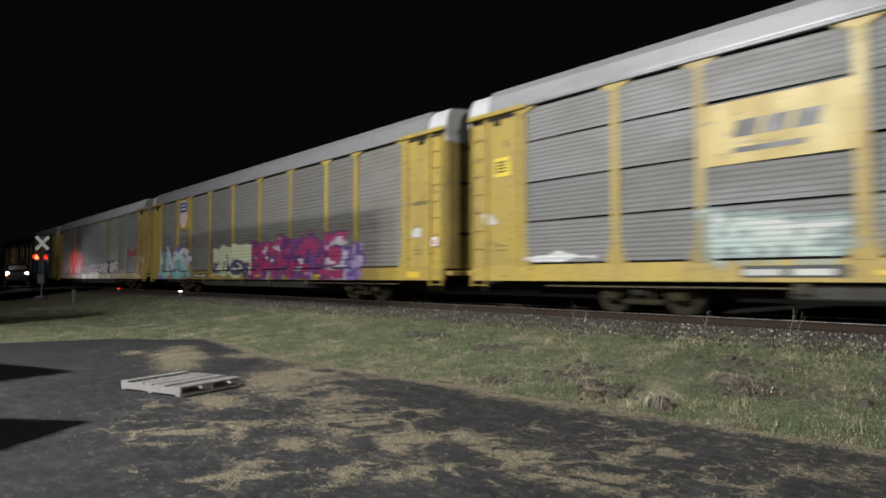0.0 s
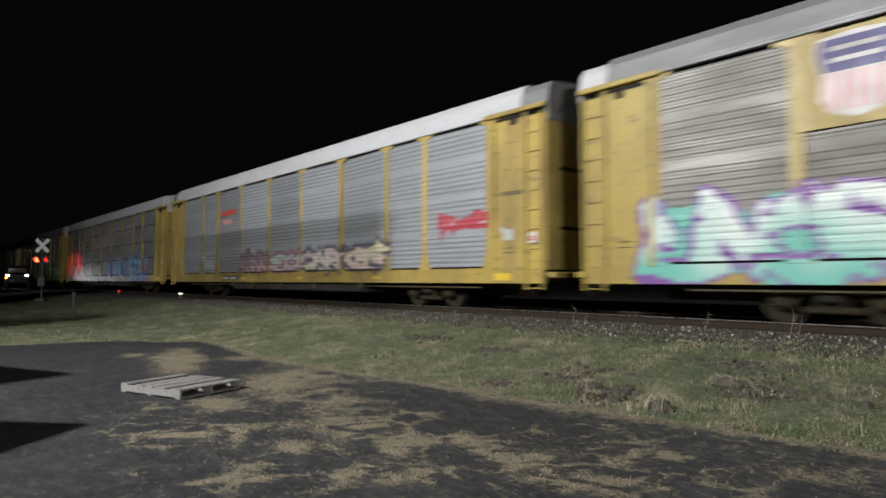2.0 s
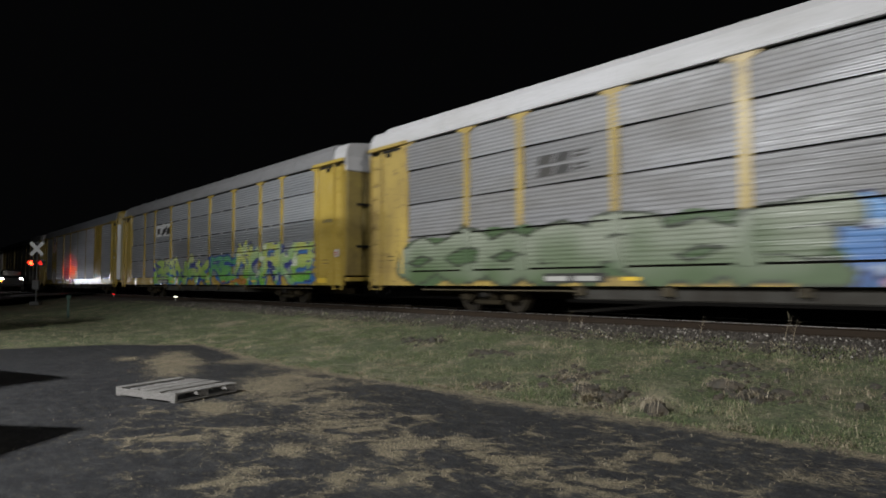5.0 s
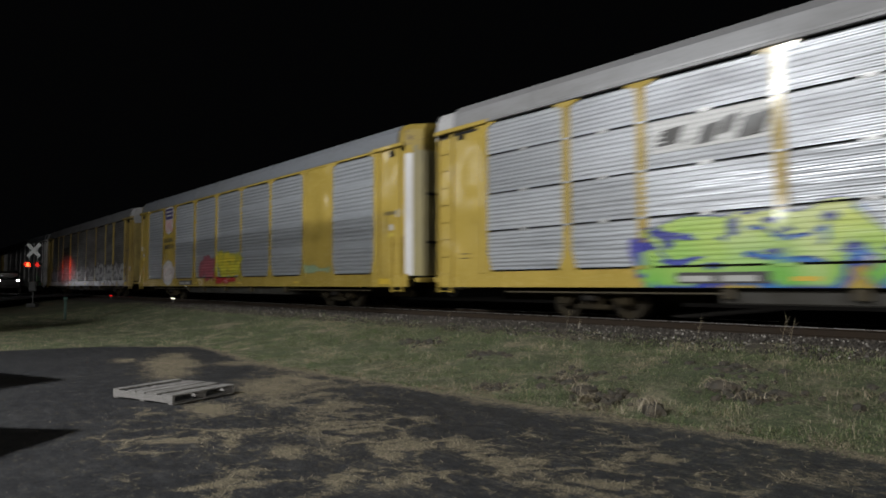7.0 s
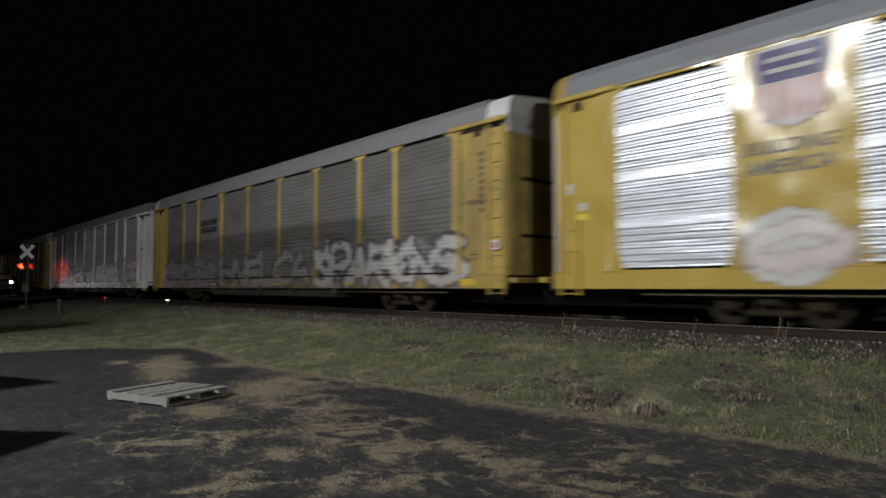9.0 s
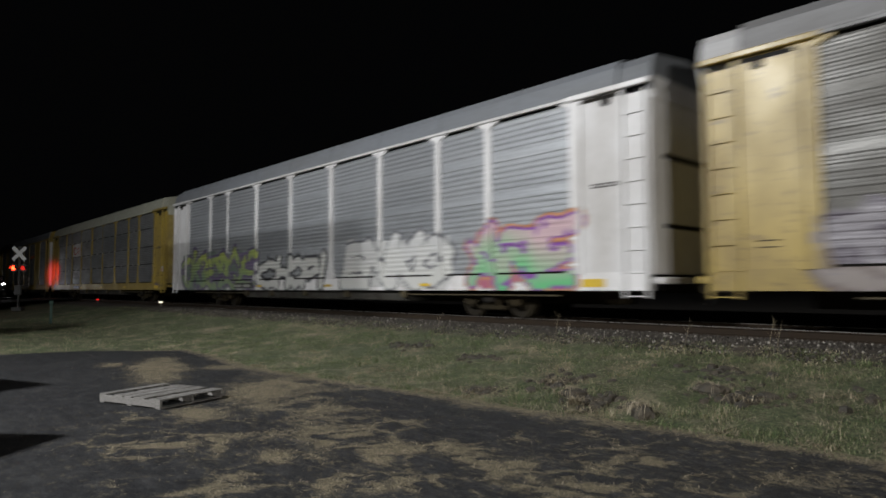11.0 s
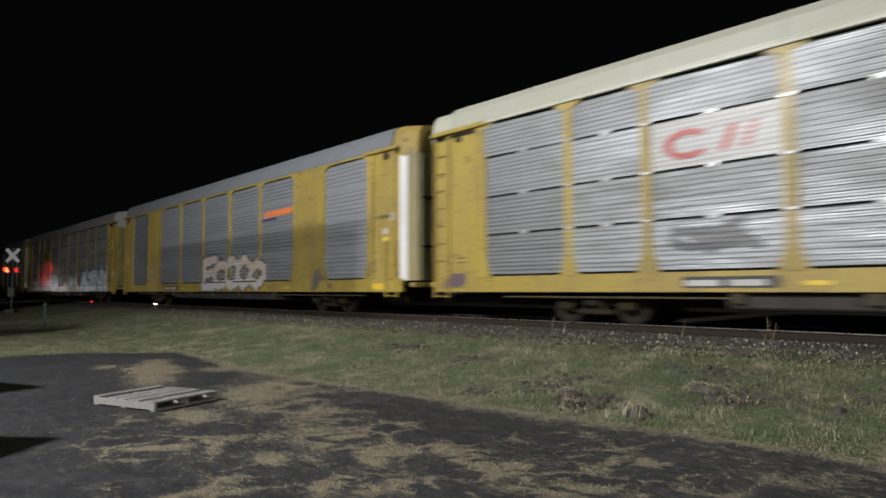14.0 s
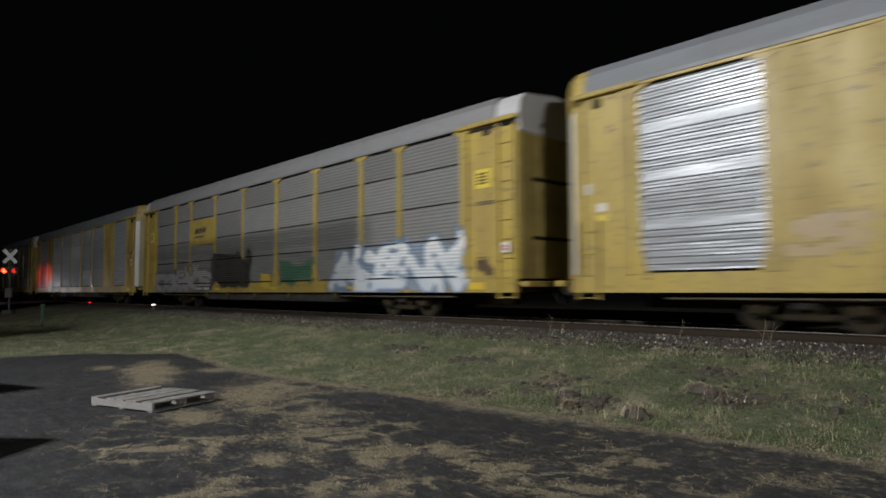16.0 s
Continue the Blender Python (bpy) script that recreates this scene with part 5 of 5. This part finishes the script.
    words(c, "BUILDING", 22.62, 3.17, 0.34, -1.519, M["ink"], 0.25)
    words(c, "AMERICA", 22.62, 2.80, 0.36, -1.519, M["ink"], 0.25)
    add(c)
    c = autorack("grimy autorack with pale grey lettering graffiti", "dull", "yellow_dull", "roof", False, pieces=[
        spray(1.8, 9.5, 0.74, 2.2, word="SPARKNS", cloud=(0.22, 0.21, 0.22), outline=(0.06, 0.05, 0.07), fill=[(0.42, 0.41, 0.42), (0.55, 0.55, 0.55)], seed=27, thick=0.16, bend=0.2, fade=0.85),
        spray(9.9, 18.0, 0.74, 2.15, word="HNELCA", cloud=(0.16, 0.15, 0.15), outline=(0.05, 0.05, 0.05), fill=[(0.26, 0.25, 0.27), (0.36, 0.35, 0.35)], seed=28, thick=0.14, fade=0.8),
        spray(18.8, 25.3, 0.75, 2.0, word="CHREO", cloud=(0.25, 0.22, 0.28), outline=(0.12, 0.1, 0.14), fill=[(0.26, 0.24, 0.28), (0.32, 0.3, 0.34)], seed=29, fade=0.8)])
    bars(c, 18.4, 20.4, 3.4, 4.1, M["ink"], 2, 2, slant=0.1)
    bars(c, 0.80, 0.96, 2.75, 4.45, M["ink"], 9, 1, y=-1.508)
    add(c)
    c = autorack("silver autorack with white posts and large throw-up graffiti", "silver", "white", "roof_dark", False, "white", cap="roof_dark", pieces=[
        spray(2.0, 5.2, 0.8, 2.4, word="ARE", cloud=(0.50, 0.16, 0.24), outline=(0.28, 0.10, 0.42), fill=[(0.16, 0.6, 0.26), (0.7, 0.5, 0.55)], halo=(0.62, 0.3, 0.15), seed=30, thick=0.22),
        spray(6.2, 11.4, 0.76, 2.35, word="ENKO", cloud=(0.66, 0.66, 0.66), outline=(0.1, 0.1, 0.12), fill=[WHITE, (0.66, 0.66, 0.67)], halo=(0.2, 0.2, 0.22), seed=31, thick=0.22, line=0.04, bend=0.15, plain=True),
        spray(12.5, 17.7, 0.76, 2.0, word="CHOPI", widths=(1.5, 0.95, 0.95, 0.95, 0.6), outline=(0.05, 0.05, 0.06), halo=(0.07, 0.07, 0.08), fill=[WHITE, WHITE], seed=32, thick=0.19, line=0.055, bend=0.06, plain=True),
        spray(18.1, 26.0, 0.76, 2.45, word="OKESOE", cloud=(0.17, 0.23, 0.19), outline=(0.12, 0.08, 0.2), halo=(0.18, 0.13, 0.26), fill=[(0.22, 0.34, 0.2), (0.52, 0.60, 0.10)], seed=33, thick=0.14, bend=0.32, fade=0.92)], sill="white")
    add(c)
    c = autorack("silver autorack with yellow posts and a cream roof", "satin", "yellow", "roof_cream", True, cap="roof_cream", pieces=[
        spray(18.07, 20.66, 3.22, 4.18, board=(0.56, 0.55, 0.55)), spray(0.4, 1.7, 0.88, 1.12, cloud=(0.12, 0.09, 0.17), seed=53), spray(26.0, 27.0, 0.8, 1.3, cloud=(0.15, 0.1, 0.12), seed=54),
        spray(18.6, 20.2, 1.5, 1.85, word="CA", outline=(0.14, 0.14, 0.15), fill=[(0.12, 0.12, 0.13), (0.2, 0.2, 0.2)], seed=34, thick=0.1, line=0.03)])
    ring = [(math.cos(radians(40 + 280 * k / 14)), math.sin(radians(40 + 280 * k / 14))) for k in range(15)]
    shape(c, "emblem", [(19.85 - 0.5 * x, 3.66 + 0.3 * y) for x, y in ring] + [(19.85 - 0.32 * x, 3.66 + 0.19 * y) for x, y in ring[::-1]], -1.509, M["red"], "open red ring emblem")
    for a in (19.2, 18.8):
        shape(c, "emblem", [(a, 3.42), (a - 0.14, 3.42), (a - 0.34, 3.9), (a - 0.2, 3.9)], -1.509, M["red"])
    add(c)
    c = autorack("yellow-framed silver autorack with an orange bar and white graffiti", "pewter", "yellow", "roof_dark", False, "smooth", wide=(4.67, 20.76), cap="yellow_dull", pieces=[
        spray(9.1, 15.0, 0.74, 2.25, word="ECCOO", outline=(0.05, 0.05, 0.06), fill=[(0.66, 0.66, 0.69), (0.72, 0.58, 0.47)], halo=(0.05, 0.05, 0.06), seed=35, thick=0.21, line=0.035, bend=0.08, plain=True),
        spray(1.5, 2.0, 1.0, 1.8, cloud=(0.16, 0.10, 0.16), seed=36), spray(4.9, 5.4, 0.8, 1.5, cloud=(0.14, 0.12, 0.13), seed=51), spray(4.0, 4.4, 0.72, 1.1, cloud=(0.13, 0.08, 0.13), seed=52), spray(21.2, 22.4, 1.4, 2.2, word="S", outline=(0.42, 0.30, 0.12), fill=[(0.40, 0.28, 0.13), (0.36, 0.26, 0.14)], seed=37, thick=0.12, line=0.02)])
    shape(c, "emblem", [(9.25, 3.64), (6.95, 3.70), (6.75, 3.92), (9.0, 3.9)], -1.506, M["orange"], "orange bar over a dark bar")
    shape(c, "emblem", [(9.3, 3.52), (8.1, 3.52), (8.1, 3.64), (9.3, 3.64)], -1.506, M["navy"])
    add(c)
    c = autorack("dark silver autorack with white and green graffiti", "matte", "yellow", "roof", True, pieces=[
        spray(2.1, 8.2, 0.74, 2.2, word="ALENN", outline=(0.16, 0.22, 0.30), fill=[(0.50, 0.55, 0.62), (0.72, 0.72, 0.72)], cloud=(0.22, 0.27, 0.34), seed=38, thick=0.2),
        spray(9.5, 12.0, 1.0, 1.9, cloud=(0.05, 0.13, 0.08), seed=39), spray(12.6, 13.6, 0.8, 1.6, cloud=(0.55, 0.38, 0.05), seed=40),
        spray(14.6, 18.2, 1.1, 2.3, word="REN", outline=(0.02, 0.02, 0.02), fill=[(0.03, 0.025, 0.02), (0.05, 0.045, 0.04)], seed=41, cloud=(0.05, 0.04, 0.03)),
        spray(18.5, 25.3, 0.75, 1.8, word="CORKS", outline=(0.14, 0.13, 0.13), fill=[(0.28, 0.27, 0.29), (0.35, 0.34, 0.34)], seed=42),
        spray(0.9, 1.6, 1.2, 1.7, cloud=(0.1, 0.06, 0.03), seed=43)])
    plate(c, 18.07, 20.66, 2.95, 4.15, M["yellow"], "yellow name board with dark bars")
    bars(c, 18.9, 20.2, 3.5, 3.85, M["ink"], 1, 3, slant=0.1)
    bars(c, 18.9, 20.2, 3.3, 3.4, M["ink"], 1, 1)
    add(c)
    add(autorack("yellow-framed silver autorack with wide yellow panels", "silver", "yellow_dull", "roof_dark", False, "smooth", wide=(4.67, 20.76), cap="yellow_dull"))
    add(autorack("silver autorack with yellow posts", "satin", "yellow", "roof", True))
    add(autorack("grimy autorack with yellow posts", "dull", "yellow_dull", "roof", False))
    add(autorack("silver autorack with yellow posts", "satin", "yellow", "roof_white", True))
    add(autorack("bright silver autorack with yellow posts", "silver", "yellow", "roof", False))


# ---- things beside the track ----
def pallet():
    root = tagged(new("pallet"), "grey weathered wooden pallet lying on asphalt", "pallet")
    root.matrix_basis = pose(-10.33, 3.51, 0.004, 0, 0, 110)
    L, W = 1.15, 1.35
    for y, w in ((0.60, 0.075), (0.24, 0.095), (0.03, 0.085), (-0.22, 0.12), (-0.555, 0.12)):
        part("deck_board", box(bmesh.new(), -L / 2, L / 2, y - w, y + w, 0.118, 0.138, 0.003), WOOD, root)
    for x, z in ((-L / 2 + 0.02, 0.021), (0, 0.021), (L / 2 - 0.02, 0.021)):
        part("stringer", box(bmesh.new(), x - 0.02, x + 0.02, -W / 2, W / 2, z, 0.117, 0.003), WOOD, root)
    for y in (-W / 2 + 0.06, 0, W / 2 - 0.06):
        part("bottom_board", box(bmesh.new(), -L / 2 + 0.004, L / 2 - 0.004, y - 0.05, y + 0.05, 0.0, 0.02, 0.003), WOOD, root)


def crossing_signal():
    root = tagged(new("crossing_signal"), "railway crossing signal with white crossbuck and red lamps", "crossing signal")
    root.matrix_basis = pose(-52.45, 8.07, 0.2, 0, 0, 58)
    part("base", box(bmesh.new(), -0.3, 0.3, -0.3, 0.3, 0, 0.25, 0.03), M["mast"], root)
    part("mast", rod(bmesh.new(), (0, 0, 0.2), (0, 0, 4.25), 0.06, 12), M["mast"], root)
    for a in (48, -48):
        bm = box(bmesh.new(), -0.6, 0.6, -0.012, 0.012, -0.115, 0.115, 0.004, Matrix.Translation((0, -0.09 - 0.004 * (a > 0) * 7, 3.94)) @ Matrix.Rotation(radians(a), 4, "Y"))
        part("crossbuck_board", bm, M["sign_white"], root, "white crossbuck board")
    part("lamp_bracket", rod(bmesh.new(), (-0.42, 0, 2.95), (0.42, 0, 2.95), 0.035), M["mast"], root)
    for x, lamp, state in ((-0.3, "redlamp", "glowing red lens"), (0.3, "redfaint", "faintly glowing red lens")):
        bm = rod(bmesh.new(), (x, -0.10, 2.95), (x, -0.13, 2.95), 0.27, 24)
        disc = part("background_disc", bm, M["ink"], root)
        part("lens", rod(bmesh.new(), (x, -0.131, 2.95), (x, -0.16, 2.95), 0.15, 20), M[lamp], disc, state)
        bm = bmesh.new()
        bmesh.ops.create_cone(bm, cap_ends=False, segments=20, radius1=0.18, radius2=0.18, depth=0.28, matrix=Matrix.Translation((x, -0.27, 2.95)) @ Matrix.Rotation(radians(90), 4, "X"))
        bmesh.ops.delete(bm, geom=[v for v in bm.verts if v.co.z < 2.89], context="VERTS")
        part("hood", bm, M["ink"], disc)
        part("lamp_housing", rod(bmesh.new(), (x, 0.02, 2.95), (x, -0.10, 2.95), 0.17, 16), M["ink"], root)
        part("lens", rod(bmesh.new(), (x, 0.02, 2.95), (x, 0.05, 2.95), 0.14, 20), M[lamp], root)
    part("control_box", box(bmesh.new(), -0.22, 0.22, -0.2, 0.02, 1.1, 1.75, 0.03), M["mast"], root)
    bm = bmesh.new()
    bmesh.ops.create_uvsphere(bm, u_segments=14, v_segments=8, radius=0.14, matrix=Matrix.Translation((0, 0, 4.32)))
    part("bell", bm, M["mast"], root)


def marker_post():
    root = tagged(new("marker_post"), "short green marker post standing in the grass", "post")
    root.location = (-35.7, 6.85, float(height(0, 6.85)))
    part("stake", box(bmesh.new(), -0.10, 0.10, -0.05, 0.05, 0, 0.95, 0.02), M["green"], root)
    part("cap", box(bmesh.new(), -0.16, 0.16, -0.07, 0.07, 0.92, 1.1, 0.03), M["green"], root)


def waiting_truck():
    root = tagged(new("waiting_truck"), "dark truck with lit headlights waiting on the road", "truck")
    root.matrix_basis = pose(-71.5, 9.0, 0.935, 0, 0, -7.2)
    bm = box(bmesh.new(), -5.0, 0, -0.95, 0.95, 0.5, 1.42, 0.12)
    box(bm, -3.6, -1.5, -0.88, 0.88, 1.35, 2.1, 0.2)
    part("body", bm, M["car_paint"], root)
    part("windscreen", box(bmesh.new(), -1.55, -1.47, -0.75, 0.75, 1.48, 1.95, 0.03), M["glass"], root)
    part("bumper", box(bmesh.new(), -0.1, 0.12, -0.95, 0.95, 0.5, 0.75, 0.04), M["car_paint"], root)
    for y in (-0.75, 0.75):
        part("headlight", box(bmesh.new(), -0.05, 0.03, y - 0.12, y + 0.12, 1.16, 1.29, 0.02), M["headlight"], root, "glowing white headlight")
        for x in (-4.1, -0.9):
            part("wheel", rod(bmesh.new(), (x, y * 1.2 - 0.12, 0.4), (x, y * 1.2 + 0.12, 0.4), 0.4, 20), M["rubber"], root)
    part("turn_light", box(bmesh.new(), -0.05, 0.03, -0.92, -0.76, 0.94, 1.06, 0.01), M["turn"], root)


def rail_glint(x, y, colour, label):
    """A low glowing bar added beside the rail for a glint on the rail head."""
    root = tagged(new("rail_gleam"), label, "marker lamp")
    root.location = (x, y, float(height(x, y)))
    part("stem", rod(bmesh.new(), (0, 0, -0.05), (0, 0, 0.2), 0.02), M["grey_metal"], root)
    part("lens", box(bmesh.new(), -0.22, 0.22, -0.05, 0.05, 0.2, 0.26, 0.02), M[colour], root)


def road():
    verts = [(x, y, z) for x in (-160, -66.004) for y, z in ((3.0, 0.1), (4.5, 0.93), (10.2, 0.93), (11.4, 0.6))]
    faces = [(0, 4, 5, 1), (1, 5, 6, 2), (2, 6, 7, 3)]
    tagged(new("road", mesh_of("road", verts, faces, ASPHALT)), "asphalt frontage road leading to the crossing", "road", kind="structure")
    xs = [(-66, -57)]
    for a, b in xs:
        ys = np.linspace(-60, 80, 120)
        verts, faces = [], []
        for y in ys:
            z = max(float(np.interp(y, [-60, 2, 9, 12.2, 14.9, 18, 25, 80], [0.02, 0.1, 0.8, RAIL - 0.01, RAIL - 0.01, 0.8, 0.25, 0.22])), float(height(0, y)) + 0.02)
            verts += [(a, y, z), (b, y, z)]
        faces = [(2 * i, 2 * i + 1, 2 * i + 3, 2 * i + 2) for i in range(len(ys) - 1)]
        tagged(new("road", mesh_of("road", verts, faces, ASPHALT)), "asphalt road over the railway crossing", "road", kind="structure")


def clump(name, label, x, y, n, size, lean, seed, material=None):
    rng = np.random.default_rng(seed)
    z = float(height(x, y)) if y > edge_y(x) else 0.02
    wide = 0.35 if n > 240 else 1.3
    places = [(x + rng.normal() * size * wide, y + rng.normal() * size * wide, z, 1.0) for _ in range(n)]
    tufts(name, label, places, material or STRAW, size, 0.55, lean, 0.006, "grass tuft")


def clods():
    """Lumps of dug-up soil on the bank."""
    rng = np.random.default_rng(33)
    verts, faces = [], []
    for cx, cy, n, s in [(a, b, int(130 * r), r * 0.65) for a, b, r in BARE]:
        for _ in range(n):
            x, y = cx + rng.normal() * s, cy + rng.normal() * s * 0.6
            if y < edge_y(x):
                continue
            r = rng.uniform(0.02, 0.075) if rng.random() < 0.8 else rng.uniform(0.08, 0.12)
            z, k = float(height(x, y)) + r * 0.1, len(verts)
            ring = [(math.cos(a) * r * rng.uniform(0.7, 1.3), math.sin(a) * r * rng.uniform(0.7, 1.3)) for a in np.linspace(0, 5.2, 6)]
            verts += [(x + p, y + q, z - r * 0.6) for p, q in ring] + [(x + p * 0.7, y + q * 0.7, z + r * rng.uniform(0.1, 0.35)) for p, q in ring] + [(x, y, z + r * 0.45)]
            faces += [(k + i, k + (i + 1) % 6, k + 6 + (i + 1) % 6, k + 6 + i) for i in range(6)] + [(k + 6 + i, k + 6 + (i + 1) % 6, k + 12) for i in range(6)]
    tagged(new("soil_clods", mesh_of("soil_clods", verts, faces, M["soil"])), "dark clods of dug-up soil in the grass", "soil", kind="stuff")


def hummock(x, y, r, h, seed):
    """A small mound of soil with long pale blades drooping over one side."""
    rng = np.random.default_rng(seed)
    root = tagged(new("hummock"), "small soil mound with drooping dry grass blades", "grass tuft")
    root.location = (x, y, float(height(x, y)) + 0.01)
    bm = bmesh.new()
    bmesh.ops.create_icosphere(bm, subdivisions=3, radius=1.0)
    for v in bm.verts:
        k = 1 + 0.25 * noise.noise(v.co * 2.3 + Vector((seed, 0, 0)))
        v.co = Vector((v.co.x * r * k, v.co.y * r * 0.7 * k, max(v.co.z * h * k, -0.06)))
    part("mound", bm, M["soil"], root)
    verts, faces = [], []
    for _ in range(38):
        a, l, w = rng.uniform(2.4, 5.4), rng.uniform(0.3, 1.2), rng.uniform(0.0015, 0.0032)
        sx, sy = rng.normal() * r * 0.35 - r * 0.2, rng.normal() * r * 0.3
        dx, dy = math.cos(a) * r * l, math.sin(a) * r * l * 0.9
        k = len(verts)
        for f, z in ((0, 0.85), (0.35, 1.25), (0.7, 0.95), (1.0, 0.1)):
            verts += [(sx + dx * f - w, sy + dy * f, z * h), (sx + dx * f + w, sy + dy * f, z * h + 0.003)]
        faces += [(k + 2 * i, k + 2 * i + 1, k + 2 * i + 3, k + 2 * i + 2) for i in range(3)]
    child("drooping_grass", mesh_of("drooping_grass", verts, faces, STRAW), root, "pale drooping dry blades")


def weeds():
    rng = np.random.default_rng(21)
    for x, y, h in ((-9.04, 11.6, 0.46), (-8.8, 11.7, 0.3), (-5.97, 11.6, 0.42), (-4.5, 11.7, 0.5), (-4.35, 11.65, 0.4), (-13.0, 11.6, 0.3)):
        root = tagged(new("weed"), "thin dry weed stalk at the ballast edge", "weed")
        root.location = (x, y, float(height(x, y)) - 0.01)
        part("stem", rod(bmesh.new(), (0, 0, 0), (0.16 * h, 0.05, h), 0.004, 5, 0.0015), STRAW, root)
        for i in range(5):
            k = 0.35 + 0.13 * i
            a = rng.uniform(0, 6.28)
            part("twig", rod(bmesh.new(), (0.16 * h * k, 0.05 * k, h * k), (0.16 * h * k + 0.1 * math.cos(a), 0.05 * k + 0.1 * math.sin(a), h * k + 0.12), 0.0025, 4, 0.001), STRAW, root)


def flood_pole(at, label, xs):
    root = tagged(new("floodlight_pole"), label, "floodlight")
    root.location = (at.x, at.y, 0)
    h = at.z
    part("pole", rod(bmesh.new(), (0, -0.35, 0), (0, -0.35, h - 0.07), 0.13, 14, 0.07), M["grey_metal"], root)
    part("crossarm", box(bmesh.new(), -0.6, 0.6, -0.42, -0.3, h - 0.22, h - 0.12, 0.01), M["grey_metal"], root)
    for x in xs:
        head = part("lamp_head", box(bmesh.new(), x - 0.2, x + 0.2, -0.32, 0.0, h - 0.25, h + 0.03, 0.04), M["grey_metal"], root)
        part("lamp_lens", box(bmesh.new(), x - 0.16, x + 0.16, 0.002, 0.02, h - 0.17, h - 0.01), M["flood"], head)


def shade_screen():
    """An unseen screen of upright slats, added over the lot to half shade the train's foot."""
    root = tagged(new("shade_screen"), "unseen grey slatted screen added to half shade the train", "screen")
    root.location = (-25.6, -1.2, 0)
    part("post", rod(bmesh.new(), (0, 0, 0), (0, 0, 9.3), 0.16, 14, 0.12), M["grey_metal"], root)
    for z in (7.62, 8.95):
        part("beam", box(bmesh.new(), 0, 10.6, -0.012, 0.012, z - 0.012, z + 0.012), M["grey_metal"], root)
    slat = bpy.data.meshes.new("slat")
    bm = box(bmesh.new(), -0.023, 0.023, -0.008, 0.008, 7.58, 9.2)
    bm.to_mesh(slat)
    bm.free()
    slat.materials.append(M["grey_metal"])
    for i in range(104):
        child("slat", slat, root, at=pose(1.1 + i * 0.091, 0.045, 0))


def containers():
    """Unseen boxes added beside the lot so that their shadows fall on the asphalt."""
    for cx, cy, h, turn, sx, sy in ((-9.17, 0.14, 1.6, 222, 1.9, 1.8), (-13.39, -0.35, 2.6, 203, 2.8, 1.8), (-27.1, 1.97, 4.0, 196, 9.0, 6.0)):
        root = tagged(new("shadow_box"), "unseen dark blue steel box added to cast a shadow", "container", group="containers beside the lot")
        root.matrix_basis = pose(cx, cy, 0, 0, 0, turn)
        part("shell", box(bmesh.new(), 0, sx, 0, sy, 0.05, h, 0.02), M["crate"], root)
        part("skid", box(bmesh.new(), 0.1, sx - 0.1, 0.1, sy - 0.1, 0, 0.06), M["black"], root)
        for i in range(int(sx / 0.3)):
            part("rib", box(bmesh.new(), 0.12 + i * 0.3, 0.2 + i * 0.3, -0.02, 0.02, 0.15, h - 0.1), M["crate"], root)


ground()
pavement()
road()
track()
ballast()
lawn()
train()
pallet()
crossing_signal()
marker_post()
waiting_truck()
flood_pole(LAMP, "tall grey pole with two floodlight heads", (-0.45, 0.45))
flood_pole(FAR_LAMP, "grey pole with one floodlight head", (-0.3,))
flood_pole(END_LAMP, "grey pole with one floodlight head", (0.3,))
shade_screen()
# the white and the red glint on the rail, added as glowing bars
rail_glint(-36.9, 12.35, "white_gleam", "small glowing bar added for a white glint on the rail")
rail_glint(-49.5, 12.3, "red_gleam", "small glowing bar added for a red glint on the rail")
containers()
clump("grass_tuft", "clump of dry trampled grass on the bank", -5.5, 7.5, 300, 0.16, 1.45, 5)
clods()
hummock(-4.38, 7.38, 0.17, 0.15, 8)
hummock(-5.75, 7.8, 0.2, 0.1, 12)
hummock(-4.15, 8.75, 0.24, 0.1, 17)
for x, y, n, s in ((-6.4, 8.3, 240, 0.14), (-5.9, 7.9, 200, 0.12), (-3.6, 8.6, 160, 0.12), (-7.3, 7.35, 200, 0.12), (-2.6, 9.2, 120, 0.12), (-1.2, 8.0, 160, 0.14)):
    clump("grass_tuft", "clump of dry grass on the bank", x, y, n, s, 1.4, int(-x * 10))
weeds()


# ---- what moves ----
def front(t):
    """Place of the leading end of the second car along the track."""
    return -13.955 + 16.091 * t + 0.014 * t * t


def motions():
    times = [i * 0.5 for i in range(33)]
    slack = (-0.1, 0.01, 0.14, 0.23, -0.17, -0.09, -0.09, -0.03, 0.02, 0.08, 0.0, 0.0, 0.0, 0.0, 0.0, 0.0)
    for k, car in enumerate(TRAIN):
        walk(car, [(t, pose(front(t) + slack[k] - (k - 1) * 28.6, MID, RAIL)) for t in times])
    for k in range(4):
        x = WHEELS[k].location.x
        walk(WHEELS[k], [(i / 30, pose(x, 0, 0.42, 0, math.degrees((front(i / 30) - front(0)) / 0.42), 0)) for i in range(481)])
    for i, w in enumerate(WHEELS[4:]):
        w.rotation_mode = "QUATERNION"
        source, data = WHEELS[i % 4].animation_data, w.animation_data_create()
        data.action, data.action_slot = source.action, source.action_slot


motions()
